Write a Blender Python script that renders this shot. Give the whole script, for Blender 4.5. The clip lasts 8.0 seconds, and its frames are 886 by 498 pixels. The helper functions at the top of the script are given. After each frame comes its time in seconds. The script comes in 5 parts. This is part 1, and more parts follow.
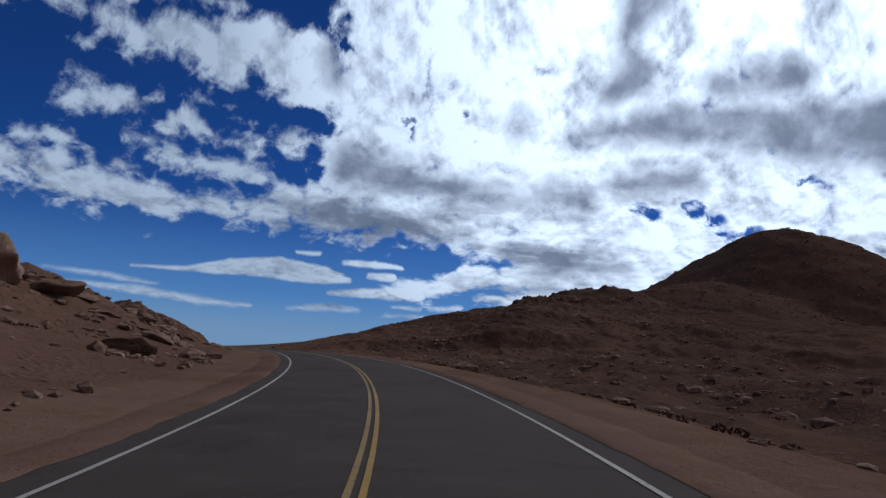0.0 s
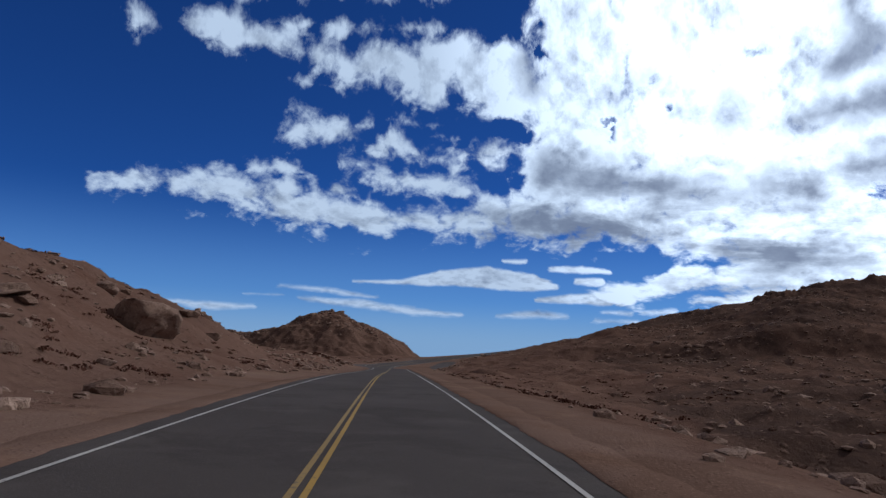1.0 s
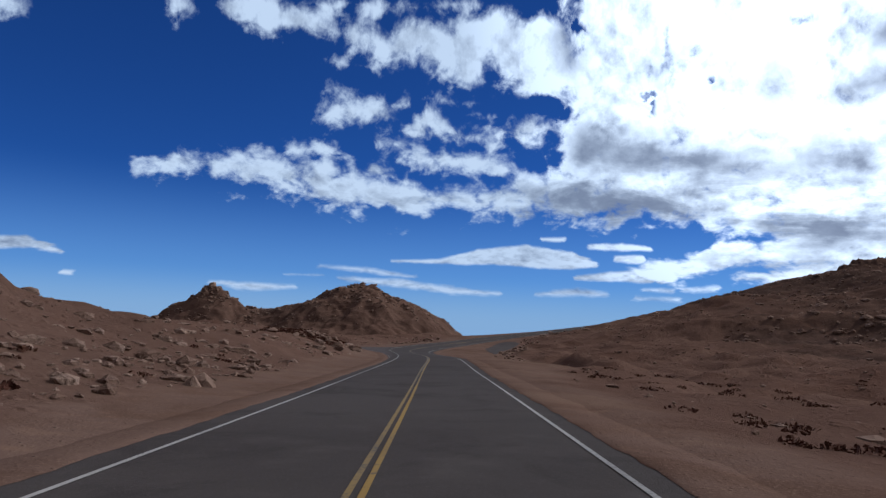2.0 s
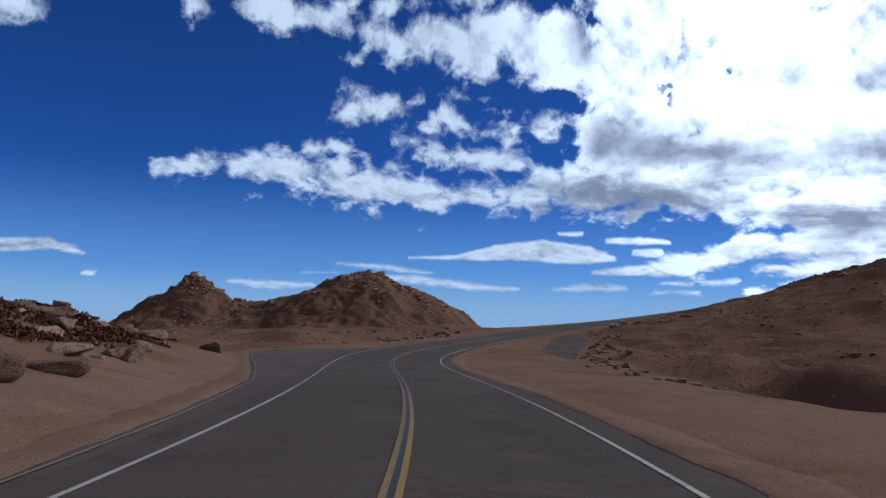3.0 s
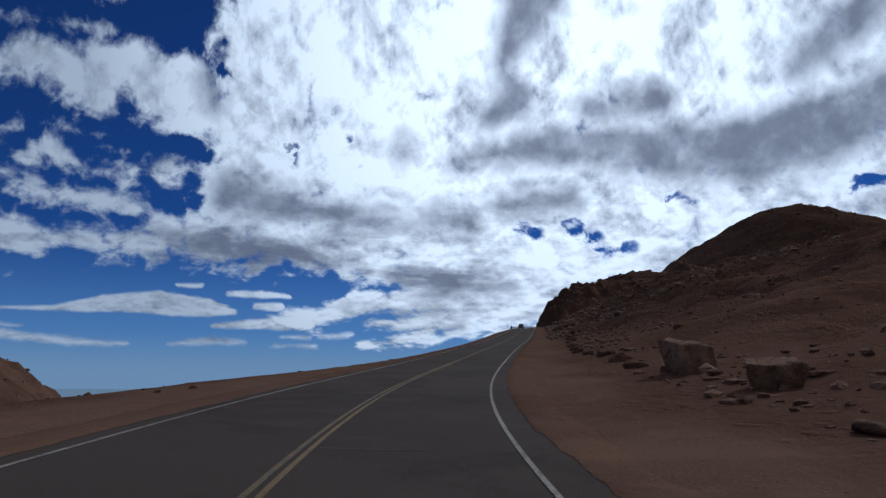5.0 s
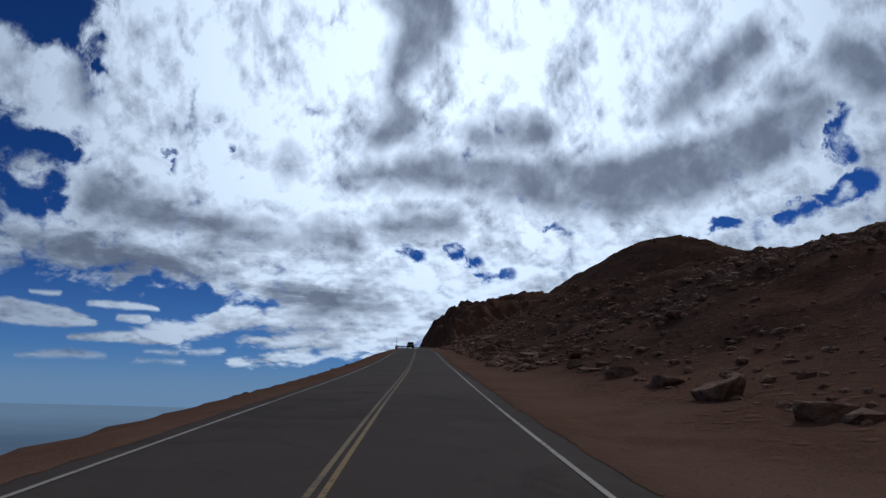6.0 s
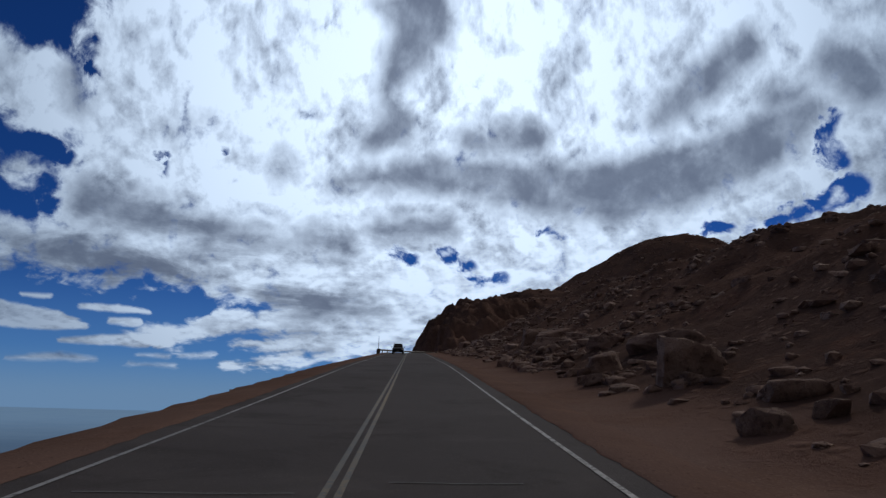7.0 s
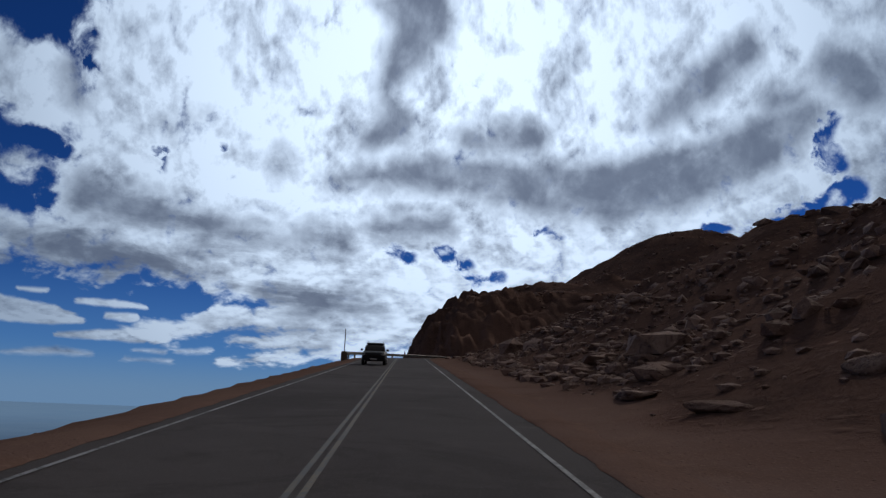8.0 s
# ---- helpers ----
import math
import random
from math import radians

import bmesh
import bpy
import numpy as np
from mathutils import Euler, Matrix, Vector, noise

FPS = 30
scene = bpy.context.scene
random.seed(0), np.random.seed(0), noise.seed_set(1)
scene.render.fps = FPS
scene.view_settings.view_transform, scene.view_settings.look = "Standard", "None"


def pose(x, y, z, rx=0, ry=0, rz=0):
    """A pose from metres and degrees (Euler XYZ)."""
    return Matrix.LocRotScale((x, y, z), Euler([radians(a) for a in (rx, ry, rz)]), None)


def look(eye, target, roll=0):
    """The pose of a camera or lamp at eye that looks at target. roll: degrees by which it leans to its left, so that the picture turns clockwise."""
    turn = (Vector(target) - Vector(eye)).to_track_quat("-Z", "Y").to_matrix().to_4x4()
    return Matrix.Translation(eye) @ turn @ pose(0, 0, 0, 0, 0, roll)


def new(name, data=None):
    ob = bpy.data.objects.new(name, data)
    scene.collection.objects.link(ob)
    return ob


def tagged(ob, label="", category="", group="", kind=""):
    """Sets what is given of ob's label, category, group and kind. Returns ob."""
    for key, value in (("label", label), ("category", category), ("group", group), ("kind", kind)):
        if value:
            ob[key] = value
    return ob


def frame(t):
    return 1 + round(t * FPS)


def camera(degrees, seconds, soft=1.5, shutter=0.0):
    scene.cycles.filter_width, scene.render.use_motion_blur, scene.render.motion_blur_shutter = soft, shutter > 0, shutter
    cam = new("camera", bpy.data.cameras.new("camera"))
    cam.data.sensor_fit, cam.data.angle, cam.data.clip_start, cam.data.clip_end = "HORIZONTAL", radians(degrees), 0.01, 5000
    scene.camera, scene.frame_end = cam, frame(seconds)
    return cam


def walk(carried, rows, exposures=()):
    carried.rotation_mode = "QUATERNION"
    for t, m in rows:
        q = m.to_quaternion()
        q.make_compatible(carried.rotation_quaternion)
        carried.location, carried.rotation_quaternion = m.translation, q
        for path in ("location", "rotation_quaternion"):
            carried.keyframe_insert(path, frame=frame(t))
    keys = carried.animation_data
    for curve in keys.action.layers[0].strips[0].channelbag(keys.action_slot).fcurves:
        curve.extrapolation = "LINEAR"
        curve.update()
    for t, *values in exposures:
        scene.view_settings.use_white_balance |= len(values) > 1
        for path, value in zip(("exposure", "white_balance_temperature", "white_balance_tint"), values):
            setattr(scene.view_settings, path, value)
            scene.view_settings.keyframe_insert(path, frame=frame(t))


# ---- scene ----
LENS = 63.0
S = 0.55             # all lengths below that carry S are in road metres

PATH = [
    (0.00, 0.292, 0.001, 0.914, 97.376, -3.784, -0.489),
    (0.20, 0.003, 7.861, 0.930, 97.407, -3.370, 2.787),
    (0.40, -0.780, 15.692, 0.944, 97.425, -2.979, 6.066),
    (0.60, -2.047, 23.467, 0.944, 97.360, -2.748, 9.460),
    (0.80, -3.839, 31.144, 0.905, 97.228, -2.684, 13.125),
    (1.00, -6.146, 38.674, 0.813, 96.995, -2.605, 15.966),
    (1.20, -8.762, 46.079, 0.671, 96.592, -2.408, 17.176),
    (1.40, -11.459, 53.436, 0.479, 96.115, -2.178, 17.543),
    (1.60, -14.157, 60.784, 0.240, 95.739, -2.023, 18.070),
    (1.80, -16.838, 68.126, -0.036, 95.443, -2.064, 18.595),
    (2.00, -19.469, 75.476, -0.341, 95.208, -2.228, 19.035),
    (2.20, -22.081, 82.824, -0.660, 95.031, -2.422, 19.404),
    (2.40, -24.709, 90.157, -0.977, 94.910, -2.550, 19.716),
    (2.60, -27.350, 97.470, -1.287, 94.843, -2.517, 19.984),
    (2.80, -29.961, 104.780, -1.586, 94.825, -2.228, 20.222),
    (3.00, -32.525, 112.096, -1.873, 94.856, -1.588, 20.443),
    (3.20, -35.228, 119.356, -2.161, 94.948, -0.431, 21.066),
    (3.40, -38.315, 126.437, -2.464, 95.087, 0.796, 21.378),
    (3.60, -41.543, 133.376, -2.758, 95.209, 1.325, 19.785),
    (3.80, -44.343, 140.390, -3.011, 95.289, 1.185, 16.328),
    (4.00, -46.491, 147.541, -3.202, 95.533, 0.959, 12.309),
    (4.20, -48.091, 154.754, -3.324, 96.062, 0.935, 8.164),
    (4.40, -49.149, 161.964, -3.379, 96.775, 0.891, 3.757),
    (4.60, -49.658, 169.139, -3.366, 97.607, 0.687, -0.540),
    (4.80, -49.701, 176.245, -3.268, 98.597, 0.374, -4.833),
    (5.00, -49.369, 183.260, -3.080, 99.557, -0.231, -8.876),
    (5.20, -48.633, 190.184, -2.820, 100.398, -1.222, -12.543),
    (5.40, -47.387, 197.021, -2.509, 100.968, -1.750, -15.289),
    (5.60, -45.715, 203.788, -2.163, 101.256, -1.799, -17.075),
    (5.80, -43.867, 210.528, -1.785, 101.351, -1.620, -18.106),
    (6.00, -41.978, 217.261, -1.381, 101.346, -1.463, -18.597),
    (6.20, -40.044, 223.978, -0.958, 101.331, -1.577, -18.762),
    (6.40, -38.050, 230.680, -0.526, 101.368, -2.203, -18.723),
    (6.60, -36.005, 237.361, -0.084, 101.429, -2.573, -18.667),
    (6.80, -33.954, 244.024, 0.372, 101.543, -2.045, -18.936),
    (7.00, -31.925, 250.671, 0.844, 101.655, -1.522, -19.155),
    (7.20, -29.898, 257.300, 1.340, 101.755, -1.432, -19.102),
    (7.40, -27.862, 263.916, 1.866, 101.830, -1.492, -18.982),
    (7.60, -25.837, 270.532, 2.403, 101.810, -1.631, -19.034),
    (7.80, -23.830, 277.153, 2.919, 101.694, -1.875, -19.238),
    (8.00, -21.848, 283.775, 3.398, 101.564, -2.136, -19.463),
]
cam = camera(LENS, 8.0, soft=1.4)
walk(cam, [(t, pose(*p)) for t, *p in PATH],
     exposures=[(0.0, -0.22), (0.6, 0.0), (1.2, 0.2), (3.5, 0.36), (4.2, 0.14), (5.0, -0.38), (6.3, -0.50), (8.0, -0.52)])

# ---------------------------------------------------------------- node helper
class Val:
    """A socket in a node tree, with arithmetic."""
    def __init__(self, tree, sock):
        self.tree, self.sock = tree, sock

    def _m(self, op, *others, clamp=False):
        n = self.tree.nodes.new("ShaderNodeMath")
        n.operation, n.use_clamp = op, clamp
        for i, o in enumerate((self, *others)):
            if isinstance(o, Val):
                self.tree.links.new(o.sock, n.inputs[i])
            else:
                n.inputs[i].default_value = o
        return Val(self.tree, n.outputs[0])

    def __add__(self, o): return self._m("ADD", o)
    def __radd__(self, o): return self._m("ADD", o)
    def __sub__(self, o): return self._m("SUBTRACT", o)
    def __rsub__(self, o): return (self * -1.0) + o
    def __mul__(self, o): return self._m("MULTIPLY", o)
    def __rmul__(self, o): return self._m("MULTIPLY", o)
    def __truediv__(self, o): return self._m("DIVIDE", o)
    def maxi(self, o): return self._m("MAXIMUM", o)
    def mini(self, o): return self._m("MINIMUM", o)
    def absolute(self): return self._m("ABSOLUTE")
    def power(self, o): return self._m("POWER", o)
    def clamp(self): return self._m("ADD", 0.0, clamp=True)

    def smooth(self, lo, hi, a=0.0, b=1.0):
        n = self.tree.nodes.new("ShaderNodeMapRange")
        n.interpolation_type = "SMOOTHSTEP"
        self.tree.links.new(self.sock, n.inputs["Value"])
        for k, v in (("From Min", lo), ("From Max", hi), ("To Min", a), ("To Max", b)):
            n.inputs[k].default_value = v
        return Val(self.tree, n.outputs["Result"])


def vec(tree, x, y, z):
    n = tree.nodes.new("ShaderNodeCombineXYZ")
    for i, o in enumerate((x, y, z)):
        if isinstance(o, Val):
            tree.links.new(o.sock, n.inputs[i])
        else:
            n.inputs[i].default_value = o
    return n.outputs[0]


def noise_tex(tree, where, scale, detail=5.0, rough=0.55, warp=0.0, kind="ShaderNodeTexNoise"):
    n = tree.nodes.new(kind)
    tree.links.new(where, n.inputs["Vector"])
    n.inputs["Scale"].default_value = scale
    if kind == "ShaderNodeTexNoise":
        n.inputs["Detail"].default_value, n.inputs["Roughness"].default_value, n.inputs["Distortion"].default_value = detail, rough, warp
        return Val(tree, n.outputs["Fac"])
    return Val(tree, n.outputs["Distance"])


def mix(tree, fac, a, b):
    n = tree.nodes.new("ShaderNodeMix")
    n.data_type = "RGBA"
    for k, o in ((0, fac), (6, a), (7, b)):
        if isinstance(o, Val):
            tree.links.new(o.sock, n.inputs[k])
        elif hasattr(o, "is_linked"):
            tree.links.new(o, n.inputs[k])
        elif k == 0:
            n.inputs[k].default_value = o
        else:
            n.inputs[k].default_value = (*o, 1.0)
    return n.outputs[2]


# ---------------------------------------------------------------- sky and sun
SUN_AZ, SUN_EL = 50.0, 36.0     # degrees right of +y, degrees up
world = bpy.data.worlds.new("sky")
scene.world = world
world.use_nodes = True
wt = world.node_tree
wt.nodes.clear()
coord = wt.nodes.new("ShaderNodeTexCoord")
sep = wt.nodes.new("ShaderNodeSeparateXYZ")
wt.links.new(coord.outputs["Generated"], sep.inputs[0])
dx, dy, dz = (Val(wt, o) for o in sep.outputs)
az = dx._m("ARCTAN2", dy) * (180 / math.pi)
el = dz._m("ARCSINE") * (180 / math.pi)

sky = wt.nodes.new("ShaderNodeTexSky")
sky.sky_type, sky.sun_disc = "NISHITA", False
sky.sun_elevation, sky.sun_rotation = radians(SUN_EL), radians(SUN_AZ)
sky.altitude, sky.air_density, sky.dust_density, sky.ozone_density = 4000, 1.0, 0.3, 3.0

# clouds: a broken deck with a ragged edge, lens clouds and low puffs, all at the sky's distance.
# Bands of (degrees right of +y, degrees up, half width in degrees), each a chain of points.
TONGUE = (
    ((-42.7, 10.1, 0.43), (-39.7, 10.7, 1.03), (-34.7, 10.5, 1.55), (-28.1, 9.7, 1.63), (-20.4, 9.2, 1.46), (-12.8, 9.3, 1.72)),
    ((-32.0, 12.0, 0.43), (-29.1, 12.6, 0.6), (-26.8, 12.0, 0.6)), ((-25.0, 11.4, 0.77), (-21.8, 10.2, 0.69)),
    ((-12.8, 9.7, 1.93), (-5.8, 9.3, 1.93), (1.5, 8.8, 1.5)))
CHAIN = (
    ((-37.2, 22.3, 1.03), (-34.0, 22.3, 1.38), (-30.6, 21.9, 1.46), (-29.0, 21.4, 0.77)),
    ((-27.0, 21.4, 1.12), (-24.2, 20.3, 1.38), (-21.7, 21.6, 1.63), (-18.0, 20.5, 2.15), (-15.7, 21.5, 2.36), (-12.3, 20.0, 3.22), (-8.5, 18.4, 2.58)),
    ((-42.0, 22.0, 0.6), (-40.1, 21.8, 0.86)), ((-53.3, 19.6, 1.29), (-51.2, 19.6, 0.95)), ((-40.8, 21.7, 0.6), (-40.3, 21.2, 0.43)))
ISLES = (
    ((-30.1, 14.4, 0.34), (-28.1, 15.4, 1.12), (-25.2, 15.7, 1.2), (-23.1, 15.1, 0.6)),
    ((-22.3, 14.5, 0.34), (-20.6, 15.3, 1.2), (-18.3, 14.2, 0.95), (-16.0, 13.9, 0.69)),
    ((-23.2, 16.4, 0.26), (-20.2, 16.9, 0.39), (-16.1, 16.5, 0.3)), ((-18.8, 15.9, 0.13), (-14.2, 15.6, 0.17)),
    ((-14.7, 14.5, 0.69), (-12.7, 14.9, 1.12), (-9.1, 14.5, 1.29)), ((-24.7, 13.6, 0.34), (-22.8, 13.3, 0.43)))
FLECKS = (
    ((-31.4, 23.2, 0.86), (-25.0, 23.5, 0.95), (-17.2, 23.9, 0.95)), ((-20.3, 19.0, 0.69), (-17.5, 17.7, 0.6)),
    ((-21.9, 12.2, 1.5), (-17.3, 12.1, 1.5), (-14.2, 11.5, 1.07)), ((-29.4, 19.3, 0.43), (-24.8, 18.8, 0.26)),
    ((-36.0, 25.5, 1.6), (-16.0, 27.5, 1.8)))
LENSES = (
    ((-19.4, 4.2, 0.21), (-16.3, 4.7, 0.64), (-12.7, 4.9, 0.86), (-9.2, 4.6, 0.69), (-7.3, 4.3, 0.26)), ((-23.2, 4.1, 0.11), (-19.4, 4.2, 0.21)),
    ((-11.4, 6.2, 0.13), (-9.7, 6.2, 0.17)), ((-7.7, 5.7, 0.21), (-5.4, 5.7, 0.3), (-3.1, 5.6, 0.17)),
    ((-52.1, 3.6, 0.47), (-49.5, 3.9, 0.43), (-47.0, 3.4, 0.13)), ((-46.7, 2.0, 0.17), (-46.3, 2.0, 0.17)),
    ((-5.8, 4.8, 0.21), (-3.9, 4.8, 0.34)), ((-8.6, 3.3, 0.17), (-6.2, 3.4, 0.34), (-3.3, 3.5, 0.52)))
STREAKS = (
    ((-28.9, 3.4, 0.13), (-25.1, 3.3, 0.22), (-21.4, 2.9, 0.13)), ((-37.0, 1.8, 0.13), (-33.9, 1.6, 0.34), (-30.6, 1.7, 0.17)),
    ((-27.4, 2.5, 0.22), (-22.4, 2.3, 0.34), (-18.4, 1.95, 0.34), (-14.8, 1.8, 0.17)), ((-12.0, 1.9, 0.13), (-8.8, 2.2, 0.34), (-6.4, 2.1, 0.17)),
    ((-3.5, 2.5, 0.13), (-1.5, 2.5, 0.21)), ((-0.7, 2.6, 0.17), (1.6, 2.7, 0.26)), ((-4.3, 1.9, 0.13), (-1.1, 1.8, 0.21)),
    ((-31.5, 2.6, 0.1), (-28.5, 2.7, 0.12)))
PUFFS = (
    ((-5.4, 3.5, 0.34), (-2.5, 3.9, 0.86), (0.3, 4.3, 0.77), (2.2, 5.3, 1.12), (4.1, 5.3, 0.95)), ((2.6, 2.0, 0.34), (5.9, 2.5, 0.69), (8.0, 3.1, 0.86)),
    ((2.7, 3.5, 0.43), (6.9, 3.7, 0.95), (12.1, 4.5, 1.12), (15.6, 5.5, 1.29)), ((2.5, 2.1, 0.21), (6.2, 2.4, 0.43), (11.3, 3.1, 0.43)),
    ((5.1, 5.4, 1.2), (10.2, 6.1, 1.46), (14.6, 6.8, 1.46)))
HIGH_GREY = (
    ((9.7, 16.4, 0.6), (15.0, 17.4, 1.12), (18.7, 17.7, 1.55), (23.4, 17.0, 1.89), (28.4, 16.4, 2.24), (32.8, 16.2, 2.49), (37.1, 17.0, 2.49), (41.3, 18.1, 2.24), (44.9, 19.7, 1.81), (47.2, 21.0, 1.12)),
    ((20.9, 20.2, 1.2), (26.1, 20.5, 1.29)), ((36.0, 21.3, 1.03), (39.4, 23.5, 1.46), (43.0, 25.7, 1.29)),
    ((12.7, 30.1, 0.86), (16.4, 29.3, 2.58), (15.1, 26.6, 1.63), (13.6, 24.0, 0.77), (14.7, 21.2, 1.55), (12.0, 19.9, 0.77)),
    ((49.2, 23.7, 1.72), (50.9, 22.3, 1.72)), ((44.6, 21.8, 1.03), (46.2, 21.9, 0.86)))
LOW_GREY = (
    ((-8.1, 13.3, 1.2), (-3.2, 12.9, 1.12), (0.2, 12.2, 0.95), (4.0, 12.2, 1.46), (8.0, 12.1, 1.12), (11.2, 11.4, 0.86)),
    ((-11.7, 9.1, 0.69), (-5.9, 9.1, 1.38), (-1.5, 8.6, 1.12), (1.8, 8.5, 0.52)), ((13.8, 12.9, 0.77), (15.7, 13.2, 1.03), (19.1, 13.5, 0.95)),
    ((5.4, 6.8, 0.6), (11.1, 6.6, 0.86), (14.2, 6.7, 0.43)), ((5.1, 17.2, 1.12), (5.2, 16.9, 1.12)), ((-2.6, 18.9, 0.6), (-0.5, 20.3, 0.86)),
    ((-10.2, 21.7, 0.52), (-9.6, 19.9, 0.6)), ((1.4, 4.5, 0.21), (4.8, 4.3, 0.39), (8.6, 4.9, 0.39)), ((4.8, 3.2, 0.2), (10.4, 3.5, 0.22)))
GAPS = (
    ((14.6, 11.0, 0.26), (16.5, 10.8, 0.39)), ((19.0, 11.1, 0.39), (21.0, 10.4, 0.56)), ((21.3, 9.2, 0.34), (23.8, 9.4, 0.21)),
    ((27.3, 13.1, 0.21), (28.4, 12.7, 0.21)), ((39.5, 12.9, 0.26), (41.1, 13.1, 0.39)), ((43.8, 13.1, 0.43), (46.4, 13.9, 0.6), (49.3, 15.1, 1.12)),
    ((47.8, 19.0, 0.43), (48.6, 20.0, 0.34)), ((48.1, 17.8, 0.6), (48.8, 16.9, 0.52)), ((-3.0, 17.3, 0.03), (-3.2, 15.9, 0.06)),
    ((1.3, 18.1, -0.05), (1.7, 17.9, -0.05)), ((-12.9, 16.7, 0.43), (-9.8, 16.1, 0.52)), ((-9.2, 22.7, 0.13), (-8.4, 21.9, 0.13)))
GLARE = (((23.3, 28.9, 1.12), (22.2, 25.2, 0.95)), ((25.4, 29.7, 1.12), (25.9, 28.0, 0.86)), ((10.4, 28.3, 2.15), (9.7, 25.3, 1.72)), ((-0.4, 20.7, 2.58), (5.3, 13.5, 2.58)))

squash = (el.maxi(-2.0) + 5.0)._m("LOGARITHM", math.e) * 17.0          # cloud flattens towards the horizon
plane = vec(wt, az * 0.2, squash * 0.24, 0.0)
higher = vec(wt, az * 0.2 + 0.03, squash * 0.24 + 0.11, 0.0)            # the same places a little higher up
other = vec(wt, az * 0.2, squash * 0.24, 7.0)


def billow(where, scale):
    """Rounded heaps with creases between them, at five sizes."""
    total, amp = None, 0.62
    for k in range(5):
        n = noise_tex(wt, where, scale * 2.13**k, 1.0, 0.5, 0.3)
        one = (n - 0.5).absolute() * (4.0 * amp)
        total = one if total is None else total + one
        amp *= 0.56
    return total


def stretch_group():
    """A node group: the larger of a running value and the degrees inside one stretch of a band."""
    g = bpy.data.node_groups.new("stretch", "ShaderNodeTree")
    for name, kind in (("Where", "NodeSocketVector"), ("Start", "NodeSocketVector"), ("Run", "NodeSocketVector"), ("Wide", "NodeSocketFloat"), ("Widen", "NodeSocketFloat"), ("So Far", "NodeSocketFloat"), ("Blend", "NodeSocketFloat")):
        g.interface.new_socket(name, in_out="INPUT", socket_type=kind)
    g.interface.new_socket("Most", in_out="OUTPUT", socket_type="NodeSocketFloat")
    i, o = g.nodes.new("NodeGroupInput"), g.nodes.new("NodeGroupOutput")

    def vm(op, *ins):
        n = g.nodes.new("ShaderNodeVectorMath")
        n.operation = op
        for k, v in enumerate(ins):
            if isinstance(v, tuple):
                n.inputs[k].default_value = v
            else:
                g.links.new(v, n.inputs[k])
        return n
    q = i.outputs
    place = vm("MULTIPLY_ADD", q["So Far"], (1e-7, 1e-7, 0.0), q["Where"])
    rel = vm("SUBTRACT", place.outputs[0], q["Start"])
    along = Val(g, vm("DOT_PRODUCT", rel.outputs[0], q["Run"]).outputs["Value"])._m("DIVIDE", Val(g, vm("DOT_PRODUCT", q["Run"], q["Run"]).outputs["Value"]), clamp=True)
    foot = vm("MULTIPLY", along.sock, q["Run"])
    one = along._m("MULTIPLY_ADD", Val(g, q["Widen"]), Val(g, q["Wide"])) - Val(g, vm("DISTANCE", rel.outputs[0], foot.outputs[0]).outputs["Value"])
    g.links.new(Val(g, q["So Far"])._m("SMOOTH_MAX", one, Val(g, q["Blend"])).sock, o.inputs[0])
    return g


STRETCH = stretch_group()


def bands(chains, where, blend=0.5, after=None):
    """Degrees inside the nearest band; negative outside."""
    out = None if after is None else after * 1e-7 - 50.0
    for chain in chains:
        for (a0, e0, r0), (a1, e1, r1) in zip(chain, chain[1:]):
            n = wt.nodes.new("ShaderNodeGroup")
            n.node_tree = STRETCH
            for k, v in (("Start", (a0, e0, 0)), ("Run", (a1 - a0, e1 - e0, 0)), ("Wide", r0), ("Widen", r1 - r0), ("So Far", -50.0), ("Blend", blend)):
                n.inputs[k].default_value = v
            wt.links.new(where, n.inputs["Where"])
            if out is not None:
                wt.links.new(out.sock, n.inputs["So Far"])
            out = Val(wt, n.outputs[0])
    return out


wob = noise_tex(wt, plane, 0.5, 3, 0.55)
wob2 = noise_tex(wt, other, 0.55, 3, 0.55)
puffs = noise_tex(wt, plane, 1.5, 8, 0.60, 0.4)
curl = noise_tex(wt, other, 3.0, 6, 0.58, 0.5)
fray = noise_tex(wt, other, 1.7, 8, 0.68, 0.6)
heap = billow(plane, 1.0)
heap_up = billow(higher, 1.0)
az_w = az + (wob - 0.5) * 1.8 + (curl - 0.5) * 1.2
el_w = el + (wob2 - 0.5) * 1.0 + (curl - 0.5) * 0.9
here_w = vec(wt, az_w, el_w, 0.0)

clumps = bands(TONGUE + CHAIN + ISLES, here_w, 0.4)
flecks = bands(FLECKS, here_w, 0.5, clumps)
thin = flecks - 0.55
mass = (az_w + 11.5 + (fray - 0.5) * 5.0 - (el_w - 13.0).absolute() * 0.12) * 0.7           # the thick part of the deck
rim = el_w - (7.5 - az.smooth(-2.0, 14.0) * 5.2)                                           # its lower edge
inside = (clumps - 0.12).maxi(thin).maxi(mass).mini(rim)
holes = bands(GAPS, vec(wt, az + (curl - 0.5) * 2.4, el + (fray - 0.5) * 1.8, 0.0), 0.2, flecks)
inside = inside.mini(1.7) - (holes + 0.60 + (curl - 0.5) * 3.4 + (puffs - 0.5) * 3.0 + (heap - 0.5) * 0.8).maxi(0.0).mini(0.9) * 2.6
edge = (puffs - 0.5) * 4.4 + (curl - 0.5) * 2.6 + (heap - 0.5) * 1.5 - 0.1
deck = (inside + edge).smooth(-0.6, 1.0)
low = bands(PUFFS, here_w, 0.25, holes)
low_deck = (low + (heap - 0.5) * 0.75 + (puffs - 0.5) * 1.3 + 0.05).smooth(-0.08, 0.5)
